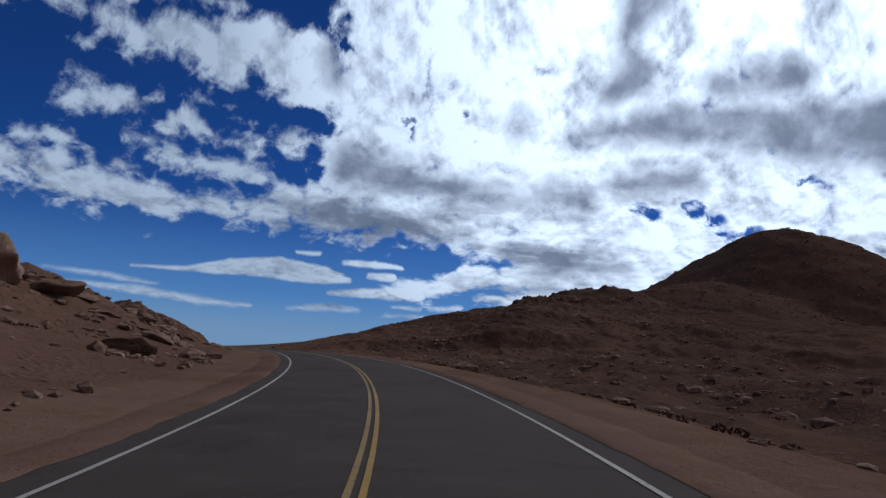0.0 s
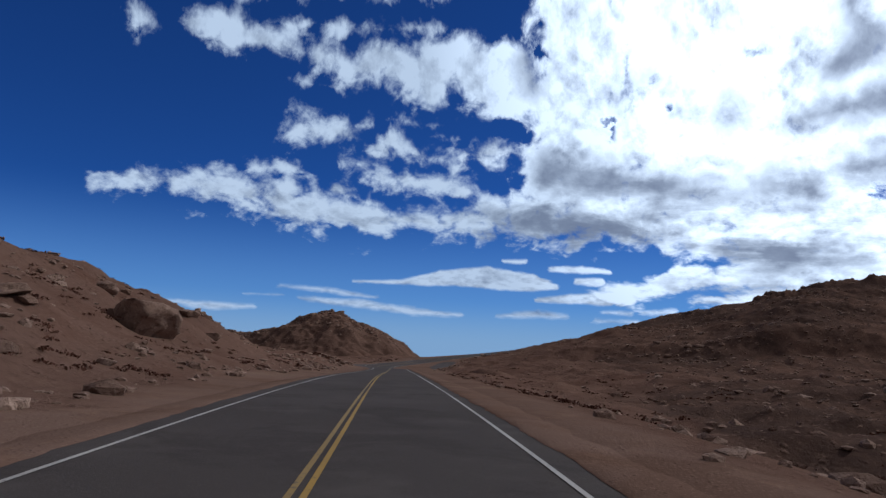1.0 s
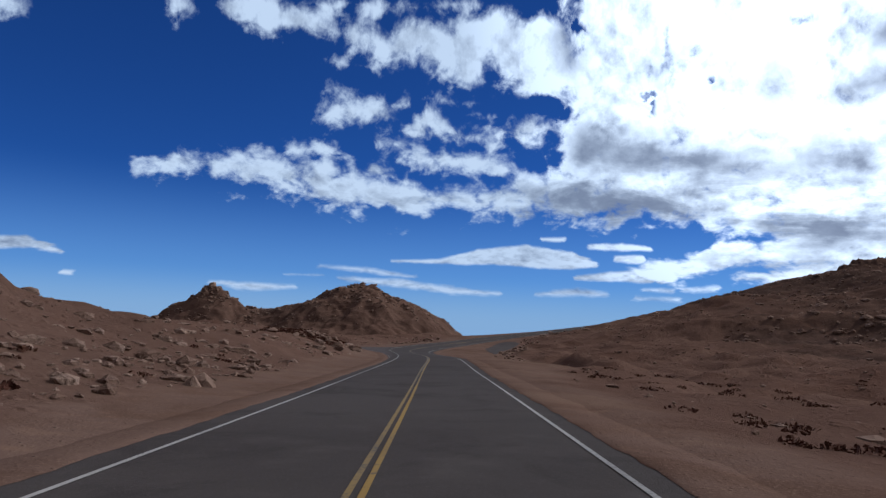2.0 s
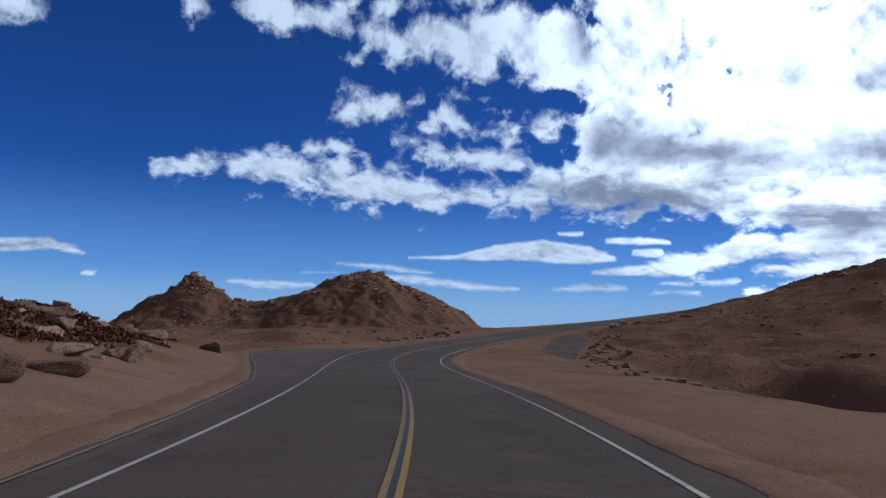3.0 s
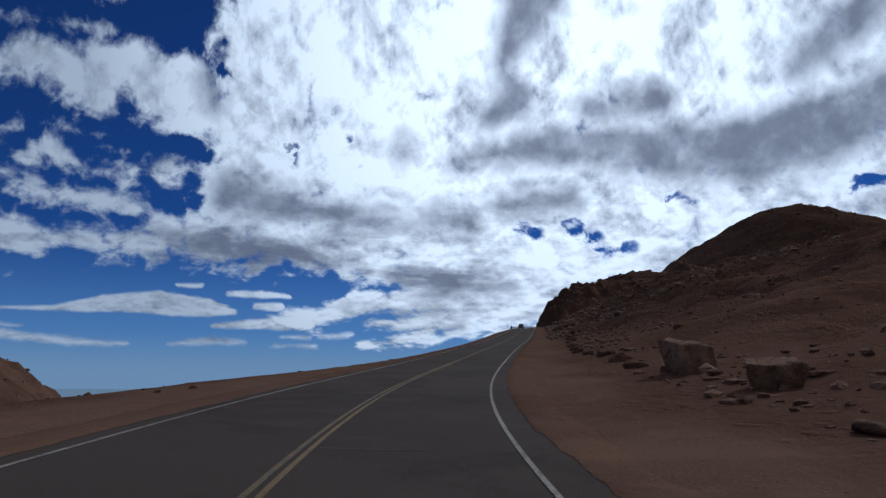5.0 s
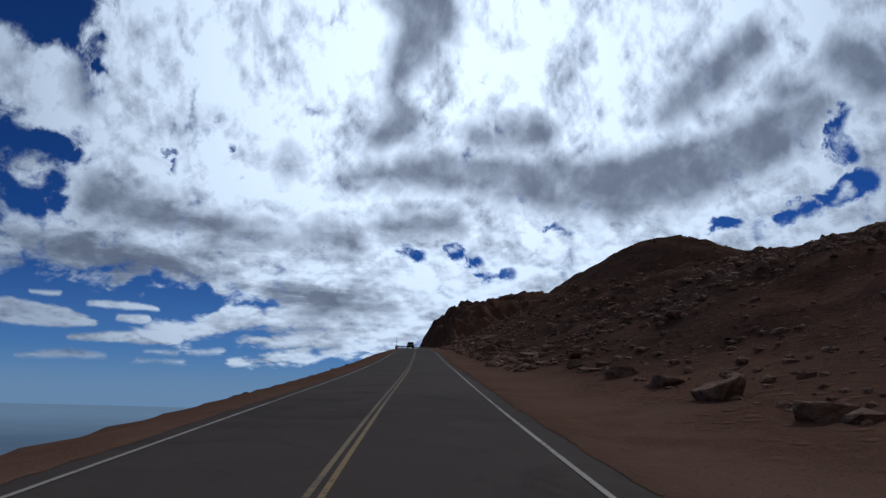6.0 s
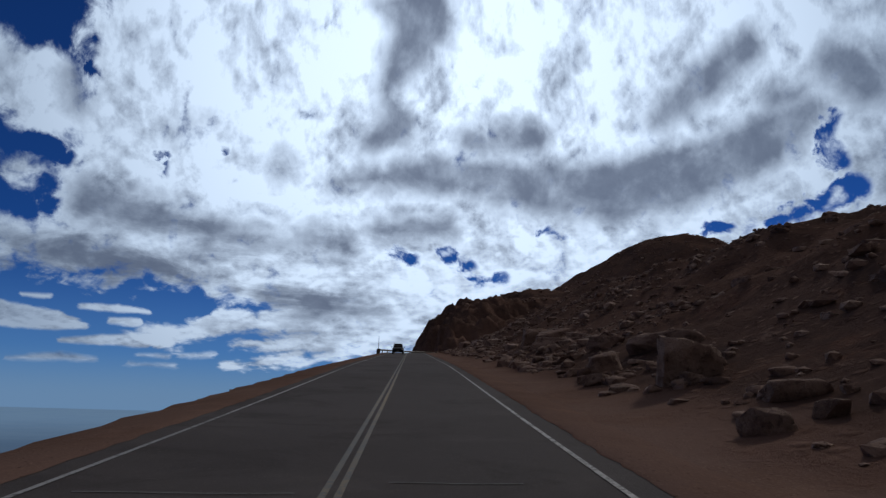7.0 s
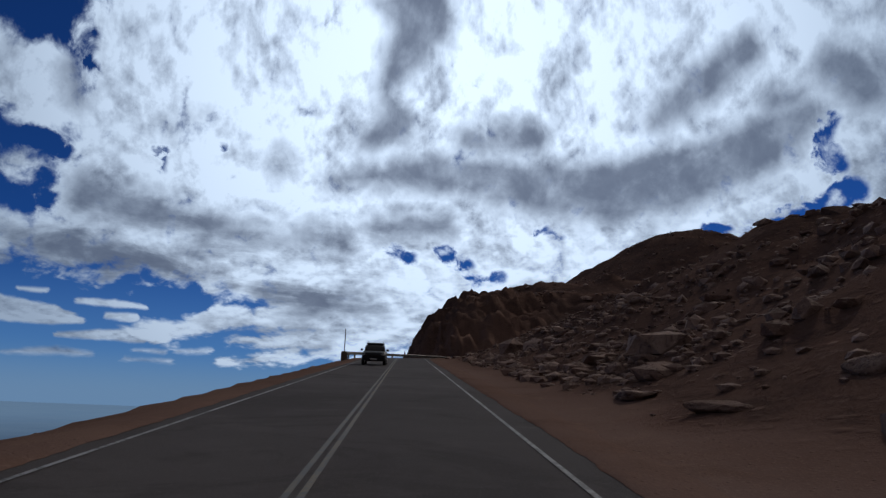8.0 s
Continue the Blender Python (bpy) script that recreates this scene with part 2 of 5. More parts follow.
deck = deck.maxi(low_deck * el.smooth(0.8, 1.6))
flat = vec(wt, az + (curl - 0.5) * 1.6, el + (curl - 0.5) * 0.3 + (wob2 - 0.5) * 0.3, 0.0)
lens = bands(LENSES, flat, 0.15, low)
wisps = bands(STREAKS, flat, 0.1, lens)
lens_cover = (lens * 1.15 + (puffs - 0.5) * 0.3 + 0.06).smooth(-0.07, 0.24).maxi((wisps + (puffs - 0.5) * 0.5).smooth(-0.12, 0.3) * 0.85)
cover = deck.maxi(lens_cover * 0.95).clamp()

# light comes through from behind: thin cloud is bright, thick parts and flat bases are grey
high_dull = bands(HIGH_GREY, here_w, 0.9, wisps)
low_dull = bands(LOW_GREY, here_w, 0.5, high_dull)
dull = high_dull.maxi(low_dull + 0.15)
soft = noise_tex(wt, vec(wt, az * 0.2, squash * 0.24, 3.0), 1.3, 8, 0.58, 0.3)
shelves = noise_tex(wt, vec(wt, az * 0.10, squash * 0.24, 9.0), 1.9, 7, 0.58, 0.5)
low_sky = el.smooth(16.0, 8.0)
grey = (dull.maxi(-1.7).mini(0.9) * 0.66 + (soft - 0.5) * 2.6 + (puffs - 0.5) * 1.6 + (heap - 0.5) * 0.5 + (shelves - 0.44) * 4.0 * low_sky * el.smooth(4.5, 8.5)).smooth(-0.75, 1.05)
layers = noise_tex(wt, vec(wt, az * 0.17, el * 0.62, 5.0), 1.2, 8, 0.62, 0.4)             # flat shelves low in the sky
relief = (heap - heap_up) * 0.7 + (curl - 0.5) * 0.8 + (puffs - 0.5) * 1.7 + (soft - 0.5) * 2.1 + (layers - 0.5) * 1.2 * low_sky
lens_base = (lens.smooth(0.1, 0.8) * 0.10 + (el * -1.0 + 4.5).clamp() * 0.22) * (1.0 - deck)
thin_rim = (inside + edge).smooth(1.6, 0.1)
glow = bands(GLARE, here_w, 1.0, low_dull).smooth(-2.5, 1.2)
lum = (0.80 + relief + thin_rim * 0.2 + glow * 0.25 - lens_base).maxi(0.1) * (1.0 - grey * (1.0 - glow * 0.5) * 0.92)
over = el.smooth(34.0, 44.0).maxi(az.absolute().smooth(64.0, 88.0))
sunny = (1.0 - (((az - 20.0) / 39)._m("POWER", 2.0) + ((el - 27) / 36)._m("POWER", 2.0))).maxi(0.0)
white = mix(wt, sunny, (0.43, 0.55, 0.73), (1.22, 1.48, 1.84))
shade = mix(wt, sunny, (0.116, 0.158, 0.252), (0.146, 0.186, 0.290))
cloud_colour = mix(wt, lum.clamp()._m("POWER", 1.05), shade, white)
cloud_colour = mix(wt, over, cloud_colour, (0.140, 0.134, 0.148))          # dull grey added to the unseen sky overhead and behind, as fill light
cover = cover.maxi(over)
sky_gain = wt.nodes.new("ShaderNodeVectorMath")
sky_gain.operation = "MULTIPLY"
sky_gain.inputs[1].default_value = (0.0082, 0.0255, 0.0580)     # strength of the thin high-altitude sky
wt.links.new(sky.outputs[0], sky_gain.inputs[0])
clear_sky = mix(wt, el.smooth(11.0, -1.5) * 0.65, sky_gain.outputs[0], (0.135, 0.320, 0.650))     # pale haze low down
clear_sky = mix(wt, el.smooth(3.2, -0.8) * 0.75, clear_sky, (0.205, 0.345, 0.545))            # whitish at the horizon
colour = mix(wt, cover, clear_sky, cloud_colour)
back_node = wt.nodes.new("ShaderNodeBackground")
back_node.inputs["Strength"].default_value = 1.0
wt.links.new(colour, back_node.inputs["Color"])
out_node = wt.nodes.new("ShaderNodeOutputWorld")
wt.links.new(back_node.outputs[0], out_node.inputs["Surface"])

sun = new("sun", bpy.data.lights.new("sun", "SUN"))
sun.data.energy, sun.data.angle, sun.data.color = 1.5, radians(5.0), (1.0, 0.95, 0.90)
sun.matrix_world = look((0, 0, 0), (-math.sin(radians(SUN_AZ)) * math.cos(radians(SUN_EL)), -math.cos(radians(SUN_AZ)) * math.cos(radians(SUN_EL)), -math.sin(radians(SUN_EL))))


# ---------------------------------------------------------------- materials
def material(name, rough, build, metal=0.0, spec=0.35):
    """build(tree, object-space vector socket) gives a colour socket and a height Val (or None) with its bump distance."""
    m = bpy.data.materials.new(name)
    m.use_nodes = True
    t = m.node_tree
    b = t.nodes["Principled BSDF"]
    tc = t.nodes.new("ShaderNodeTexCoord")
    colour, height, dist = build(t, tc.outputs["Object"])
    if hasattr(colour, "is_linked"):
        t.links.new(colour, b.inputs["Base Color"])
    else:
        b.inputs["Base Color"].default_value = (*colour, 1)
    if isinstance(rough, float):
        b.inputs["Roughness"].default_value = rough
    b.inputs["Metallic"].default_value = metal
    b.inputs["Specular IOR Level"].default_value = spec
    if height is not None:
        bump = t.nodes.new("ShaderNodeBump")
        bump.inputs["Distance"].default_value = dist
        bump.inputs["Strength"].default_value = 1.0
        t.links.new(height.sock, bump.inputs["Height"])
        t.links.new(bump.outputs[0], b.inputs["Normal"])
    return m


def ground_look(t, p):
    att = t.nodes.new("ShaderNodeAttribute")
    att.attribute_name = "verge"
    verge = Val(t, att.outputs["Fac"])
    big = noise_tex(t, p, 0.035, 4, 0.6, 0.6)
    mid = noise_tex(t, p, 0.45, 6, 0.68)
    fine = noise_tex(t, p, 5.5, 5, 0.7)
    grit = noise_tex(t, p, 26.0, 3, 0.7)
    stones = noise_tex(t, p, 2.6, kind="ShaderNodeTexVoronoi")
    pebbles = noise_tex(t, p, 9.0, kind="ShaderNodeTexVoronoi")
    broken = noise_tex(t, p, 0.11, 9, 0.74, 0.5)
    far = noise_tex(t, p, 0.028, 8, 0.72, 0.4)
    scree = noise_tex(t, p, 1.7, 8, 0.8, 0.3)
    soil = mix(t, big.smooth(0.38, 0.62), (0.176, 0.109, 0.087), (0.150, 0.091, 0.073))
    soil = mix(t, broken.smooth(0.50, 0.66) * 0.6, soil, (0.128, 0.068, 0.052))
    soil = mix(t, broken.smooth(0.45, 0.34) * 0.6, soil, (0.215, 0.136, 0.107))
    soil = mix(t, fine.smooth(0.54, 0.72) * 0.45, soil, (0.225, 0.146, 0.114))
    soil = mix(t, scree.smooth(0.52, 0.64) * 0.45, soil, (0.102, 0.062, 0.050))
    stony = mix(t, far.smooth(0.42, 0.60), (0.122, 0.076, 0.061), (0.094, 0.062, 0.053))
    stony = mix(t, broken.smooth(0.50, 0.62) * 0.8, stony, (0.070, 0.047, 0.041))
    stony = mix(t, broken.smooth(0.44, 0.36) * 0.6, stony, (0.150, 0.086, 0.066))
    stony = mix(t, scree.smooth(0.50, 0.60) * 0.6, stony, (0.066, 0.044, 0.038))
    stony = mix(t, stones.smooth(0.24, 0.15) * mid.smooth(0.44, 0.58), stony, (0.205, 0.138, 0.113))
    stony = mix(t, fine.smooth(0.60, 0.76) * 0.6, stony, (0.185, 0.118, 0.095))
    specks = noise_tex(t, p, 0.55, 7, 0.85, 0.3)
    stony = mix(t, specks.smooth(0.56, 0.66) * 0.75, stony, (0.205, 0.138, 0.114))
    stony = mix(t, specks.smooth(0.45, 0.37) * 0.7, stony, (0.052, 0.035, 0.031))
    rubble_shade = t.nodes.new("ShaderNodeAttribute")
    rubble_shade.attribute_name = "rubble_shade"
    # dark broken stone; its tone also carries the shade of backlit slopes
    wild = mix(t, (Val(t, rubble_shade.outputs["Fac"]) + (far - 0.5) * 0.9 + (broken - 0.5) * 0.7).smooth(0.25, 0.75), soil, stony)
    bed = mix(t, big.smooth(0.35, 0.65), (0.188, 0.125, 0.104), (0.166, 0.109, 0.090))
    bed = mix(t, mid.smooth(0.46, 0.72) * 0.7, bed, (0.148, 0.087, 0.063))
    drift = noise_tex(t, p, 0.22, 5, 0.6, 1.0)
    bed = mix(t, drift.smooth(0.50, 0.66) * 0.7, bed, (0.126, 0.076, 0.058))
    bed = mix(t, drift.smooth(0.44, 0.32) * 0.5, bed, (0.225, 0.148, 0.114))
    tracks = noise_tex(t, p, 1.6, 5, 0.65, 0.8)
    bed = mix(t, tracks.smooth(0.52, 0.74) * 0.45, bed, (0.255, 0.160, 0.118))
    bed = mix(t, grit.smooth(0.52, 0.72) * 0.7, bed, (0.26, 0.175, 0.135))
    bed = mix(t, pebbles.smooth(0.16, 0.08) * fine.smooth(0.45, 0.6), bed, (0.10, 0.072, 0.06))
    # gravel darkened evenly by zone: shade put into its colour
    bed = mix(t, Val(t, rubble_shade.outputs["Fac"]) * 0.85, bed, (0.122, 0.074, 0.060))
    rocky = (far - 0.5) * 1.6 + (broken - 0.5) * 1.0 + (mid - 0.5) * 0.5 + fine * 0.22 + scree * 0.5 + stones.smooth(0.32, 0.05) * 0.3
    graded = fine * 0.05 + grit * 0.06 + pebbles.smooth(0.2, 0.05) * 0.06 + mid * 0.05
    return mix(t, verge, wild, bed), rocky * (1.0 - verge) + graded * verge, 0.17


def rock_look(t, p, islands=False):
    info = t.nodes.new("ShaderNodeNewGeometry" if islands else "ShaderNodeObjectInfo")
    rnd = Val(t, info.outputs["Random Per Island" if islands else "Random"])
    big = noise_tex(t, p, 0.9, 5, 0.65)
    fine = noise_tex(t, p, 9.0, 5, 0.7)
    crack = noise_tex(t, p, 1.6, kind="ShaderNodeTexVoronoi")
    c = mix(t, rnd, (0.205, 0.132, 0.106), (0.38, 0.275, 0.228))
    c = mix(t, big.smooth(0.42, 0.7), c, (0.172, 0.112, 0.092))
    stain = noise_tex(t, p, 3.2, 6, 0.72, 0.6)
    c = mix(t, stain.smooth(0.52, 0.64) * 0.75, c, (0.112, 0.073, 0.059))
    c = mix(t, fine.smooth(0.55, 0.75), c, (0.38, 0.285, 0.240))
    split = noise_tex(t, p, 2.3, 3, 0.5, 1.2)
    gap = (split - 0.5).absolute().smooth(0.0, 0.010, 0.55, 1.0)
    c = mix(t, 1.0 - gap, c, (0.06, 0.042, 0.034))
    return c, big * 1.0 + fine * 0.5 + stain * 0.5 + crack * 0.3 + gap * 0.35, 0.10


def asphalt_look(t, p):
    big = noise_tex(t, p, 0.15, 4, 0.55)
    mid = noise_tex(t, p, 1.2, 5, 0.6)
    fine = noise_tex(t, p, 60.0, 3, 0.7)
    patch = noise_tex(t, p, 0.5, 7, 0.7, 0.8)
    c = mix(t, big.smooth(0.3, 0.7), (0.073, 0.0645, 0.0640), (0.089, 0.0795, 0.0785))
    c = mix(t, mid.smooth(0.5, 0.75), c, (0.094, 0.084, 0.082))
    c = mix(t, patch.smooth(0.50, 0.64) * 0.75, c, (0.060, 0.0525, 0.0530))
    c = mix(t, fine.smooth(0.55, 0.75), c, (0.13, 0.118, 0.114))
    return c, fine, 0.006


def paint_look(colour, wear, fade=0.8):
    """Paint flaking off in fine chips, more in some stretches than in others."""
    def build(t, p):
        chips = noise_tex(t, p, 16.0, 5, 0.8)
        stretch = noise_tex(t, p, 0.07, 2, 0.5) - 0.5
        worn = chips + noise_tex(t, p, 2.2, 4, 0.7) * 0.35 - 0.175 + stretch * 0.35
        tone = noise_tex(t, p, 0.5, 3, 0.6)
        att = t.nodes.new("ShaderNodeAttribute")
        att.attribute_name = "rubbed"
        thin = ((stretch + 0.5).smooth(0.46, 0.64) * 0.4 + Val(t, att.outputs["Fac"]) * (fade * 1.15) * (chips * 1.4 + 0.3)).mini(0.93)
        c = mix(t, tone.smooth(0.3, 0.7), colour, tuple(v * 0.8 for v in colour))
        c = mix(t, thin, c, tuple(v * 0.11 + 0.052 for v in colour))
        worn = worn + Val(t, att.outputs["Fac"]) * (noise_tex(t, p, 1.1, 5, 0.72) - 0.42) * (0.5 + fade * 0.5)
        return mix(t, worn.smooth(wear, wear + 0.16) * 0.9, c, (0.07, 0.067, 0.065)), None, 0
    return build


GROUND = material("stony_red_soil", 1.0, ground_look, spec=0.0)
STONES = material("loose_granite", 0.9, lambda t, p: rock_look(t, p, True), spec=0.03)
ROCK = material("pink_granite", 0.95, rock_look, spec=0.03)
ASPHALT = material("worn_asphalt", 0.95, asphalt_look, spec=0.04)
OLD_ASPHALT = material("old_pale_asphalt", 0.95, lambda t, p: (mix(t, noise_tex(t, p, 0.6, 6, 0.65).smooth(0.35, 0.65), (0.078, 0.067, 0.070), (0.100, 0.087, 0.087)), noise_tex(t, p, 50.0, 3, 0.7), 0.006), spec=0.08)
WHITE = material("white_road_paint", 0.7, paint_look((0.50, 0.49, 0.48), 0.535, 0.4), spec=0.3)
PALE_RIM = material("pale_rim_dirt", 0.8, paint_look((0.22, 0.195, 0.175), 0.47), spec=0.2)
YELLOW = material("yellow_road_paint", 0.7, paint_look((0.41, 0.25, 0.045), 0.55), spec=0.3)
FADED = material("faded_yellow_paint", 0.7, paint_look((0.33, 0.22, 0.07), 0.50), spec=0.3)
SCAR = material("worn_scar", 0.9, paint_look((0.17, 0.165, 0.16), 0.52), spec=0.2)
TAR = material("tar_seal", 0.6, lambda t, p: ((0.030, 0.029, 0.029), None, 0), spec=0.3)

# ---------------------------------------------------------------- the road's line
KNOTS = [
    (0.605, 0.143, 3.332, 39.23),
    (9.650, 0.028, 1.650, 39.24),
    (18.850, -0.842, 0.629, 39.20),
    (19.996, -1.754, 0.541, 39.13),
    (19.266, -2.322, 1.054, 39.04),
    (19.594, -2.284, 1.626, 38.92),
    (19.564, -2.069, 1.274, 38.73),
    (25.952, -2.129, -2.157, 38.35),
    (14.868, -1.163, -3.349, 37.52),
    (4.163, 0.075, -2.737, 36.27),
    (-4.287, 1.798, -1.940, 35.28),
    (-14.452, 2.770, -0.136, 35.07),
    (-16.238, 3.379, 0.906, 35.05),
    (-17.260, 3.627, 1.242, 35.02),
    (-16.786, 3.975, 0.877, 34.79),
    (-16.719, 4.454, 1.045, 34.70),
    (-16.463, 3.844, 0.910, 34.61),
]


def spline(points, per):
    p = np.array(points, float)
    m = np.gradient(p, axis=0)
    u = np.linspace(0, 1, per, endpoint=False)[:, None]
    out = [(2 * u**3 - 3 * u**2 + 1) * p[i] + (u**3 - 2 * u**2 + u) * m[i] + (3 * u**2 - 2 * u**3) * p[i + 1] + (u**3 - u**2) * m[i + 1] for i in range(len(p) - 1)]
    return np.vstack(out + [p[-1:]])


turn = spline(KNOTS, 20)            # heading (left of +y), grade and bank in degrees, speed
yaw, rise = np.radians(turn[:, 0]), np.radians(turn[:, 1])
pace = np.stack([-np.sin(yaw) * np.cos(rise), np.cos(yaw) * np.cos(rise), np.sin(rise)], 1) * turn[:, 3:]
core = np.zeros((len(turn), 4))
core[1:, :3] = np.cumsum((pace[1:] + pace[:-1]) / 2 * 0.025, 0)
core[:, 3] = turn[:, 2]
back = [np.append(core[0, :3] - pace[0] * 0.025 * k, core[0, 3]) for k in range(60, 0, -1)]
last, way = core[-1].copy(), core[-1] - core[-4]
head = math.atan2(way[0], way[1])
grade = way[2] / math.hypot(way[0], way[1])
ahead_rows, here = [], last.copy()
run = 0.0
while run < 170 * S:                # the straight runs on, then bends right behind the crag
    run += 1.5 * S
    bend = max(0.0, min(run - 84 * S, 95 * S)) / (42 * S)
    a = head + bend
    here = here + np.array([math.sin(a) * 1.5 * S, math.cos(a) * 1.5 * S, grade * 1.5 * S * (1 - min(1, bend) * 0.6), 0])
    here[3] = last[3]
    ahead_rows.append(here.copy())
LINE = np.vstack([np.array(back), core, np.array(ahead_rows)])
# station in units of the knots (half seconds of drive): negative behind, beyond the last after
STATION = np.concatenate([np.arange(-60, 0) / 20.0, np.arange(len(core)) / 20.0, (len(core) - 1) / 20.0 + np.arange(1, len(ahead_rows) + 1) * 1.5 / 30.0]) * 0.5
tang = np.gradient(LINE[:, :3], axis=0)
tang /= np.linalg.norm(tang, axis=1)[:, None]
SIDE = np.stack([tang[:, 1], -tang[:, 0], 0 * tang[:, 0]], 1)
SIDE /= np.linalg.norm(SIDE, axis=1)[:, None]
SIDE = SIDE * np.cos(np.radians(LINE[:, 3]))[:, None]
SIDE[:, 2] = np.sin(np.radians(LINE[:, 3]))


# ---------------------------------------------------------------- smooth random fields
def lattice(ix, iy, seed):
    h = (ix * 374761393 + iy * 668265263 + seed * 1442695041) & 0xFFFFFFFF
    h = ((h ^ (h >> 13)) * 1274126177) & 0xFFFFFFFF
    return ((h ^ (h >> 16)) & 0xFFFF) / 32767.5 - 1.0


def field(x, y, size, seed, octaves=4, gain=0.5):
    out, amp = np.zeros_like(x), 1.0
    for k in range(octaves):
        fx, fy = x / size, y / size
        ix, iy = np.floor(fx).astype(np.int64), np.floor(fy).astype(np.int64)
        u, v = fx - ix, fy - iy
        u, v = u * u * u * (u * (u * 6 - 15) + 10), v * v * v * (v * (v * 6 - 15) + 10)
        a, b, c, d = lattice(ix, iy, seed + k), lattice(ix + 1, iy, seed + k), lattice(ix, iy + 1, seed + k), lattice(ix + 1, iy + 1, seed + k)
        out += amp * ((a * (1 - u) + b * u) * (1 - v) + (c * (1 - u) + d * u) * v)
        amp, size = amp * gain, size * 0.5
    return out


def step(x, lo, hi):
    u = np.clip((x - lo) / (hi - lo), 0, 1)
    return u * u * (3 - 2 * u)


# ---------------------------------------------------------------- the lie of the land
# heights over the road (road metres) at distances from the centre line, station by station
REACH = np.array([4.3, 6.2, 9, 15, 30, 60, 120])
LEFT = {
    -3: (0, 0, 0.2, 1.8, 7.5, 9.5, 8), 1.2: (0, 0, 0.2, 1.8, 7.5, 9.5, 8), 1.9: (0, 0, 0.3, 1.8, 9, 12, 6), 2.4: (0, 0, 0.3, 1.6, 8, 11, 1),
    2.9: (0, 0, 0.2, 1.4, 3.0, 2.8, -8), 3.3: (0, 0, 0.7, 2.5, 2.5, -0.5, -10), 3.52: (0, 0, 0.3, 2.0, 2.2, -2, -11), 3.72: (0, 0, 0, 0.2, 0.2, -3.5, -12), 3.85: (0, 0, 0, 0, -0.4, -4, -13),
    4.3: (0, 0, 0, 0.1, 0, -2, -9), 5.0: (0, 0, 0.1, -0.1, -0.6, -2.4, -8), 5.5: (0, 0, -0.2, -1.0, -3.4, -9, -18), 6.2: (0, -0.25, -2.2, -6, -15, -29, -43), 11: (0, -0.25, -2.2, -6, -15, -31, -46)}
RIGHT = {
    -3: (0, 0, -0.4, -1.6, -2.2, -1, 0), 1.5: (0, 0, -0.4, -1.6, -2.2, -1, 0), 2.6: (0, 0, -0.3, -1.0, -1.5, 0, 0),
    3.3: (0, 0, 0, -0.3, -1, 1, 3), 4.5: (0, 0, 0, 0, 0.8, 4, 8), 5.0: (0, 0, 0.2, 0.8, 3, 8, 14), 6.0: (0, 0, 0.4, 1.8, 6, 13, 22),
    7.0: (0, 0, 0.7, 3.0, 9, 17, 25), 8.0: (0, 0, 0.7, 3.2, 11, 19, 26), 8.8: (0, 0, 0.7, 3.4, 11.5, 19, 26), 9.3: (0, 0, 0.7, 3.2, 10.5, 17, 22), 9.8: (0, 0, 0.5, 2.2, 6, 10, 12), 11: (0, 0, 0.5, 2.0, 4, 6, 6)}


def profile(table, st, d):
    """Height beside the road for stations st and distances d, in metres."""
    keys = np.array(sorted(table))
    rows = np.array([table[k] for k in sorted(table)], float)
    i = np.clip(np.searchsorted(keys, st) - 1, 0, len(keys) - 2)
    w = step(st, keys[i], keys[i + 1])
    dd = np.clip(d / S, REACH[0], REACH[-1])
    j = np.clip(np.searchsorted(REACH, dd) - 1, 0, len(REACH) - 2)
    v = (dd - REACH[j]) / (REACH[j + 1] - REACH[j])
    lo = rows[i, j] * (1 - v) + rows[i, j + 1] * v
    hi = rows[i + 1, j] * (1 - v) + rows[i + 1, j + 1] * v
    return (lo * (1 - w) + hi * w) * S


def soft_max(a, b, k):
    h = np.clip(0.5 + 0.5 * (a - b) / k, 0, 1)
    return b * (1 - h) + a * h + k * h * (1 - h)


def cone(X, Y, cx, cy, top, blunt, slope, stretch=1.0, turn=0.0):
    c, s = math.cos(radians(turn)), math.sin(radians(turn))
    u, v = (X - cx) * c + (Y - cy) * s, (-(X - cx) * s + (Y - cy) * c) / stretch
    return top - slope * (np.sqrt(u * u + v * v + blunt * blunt) - blunt)


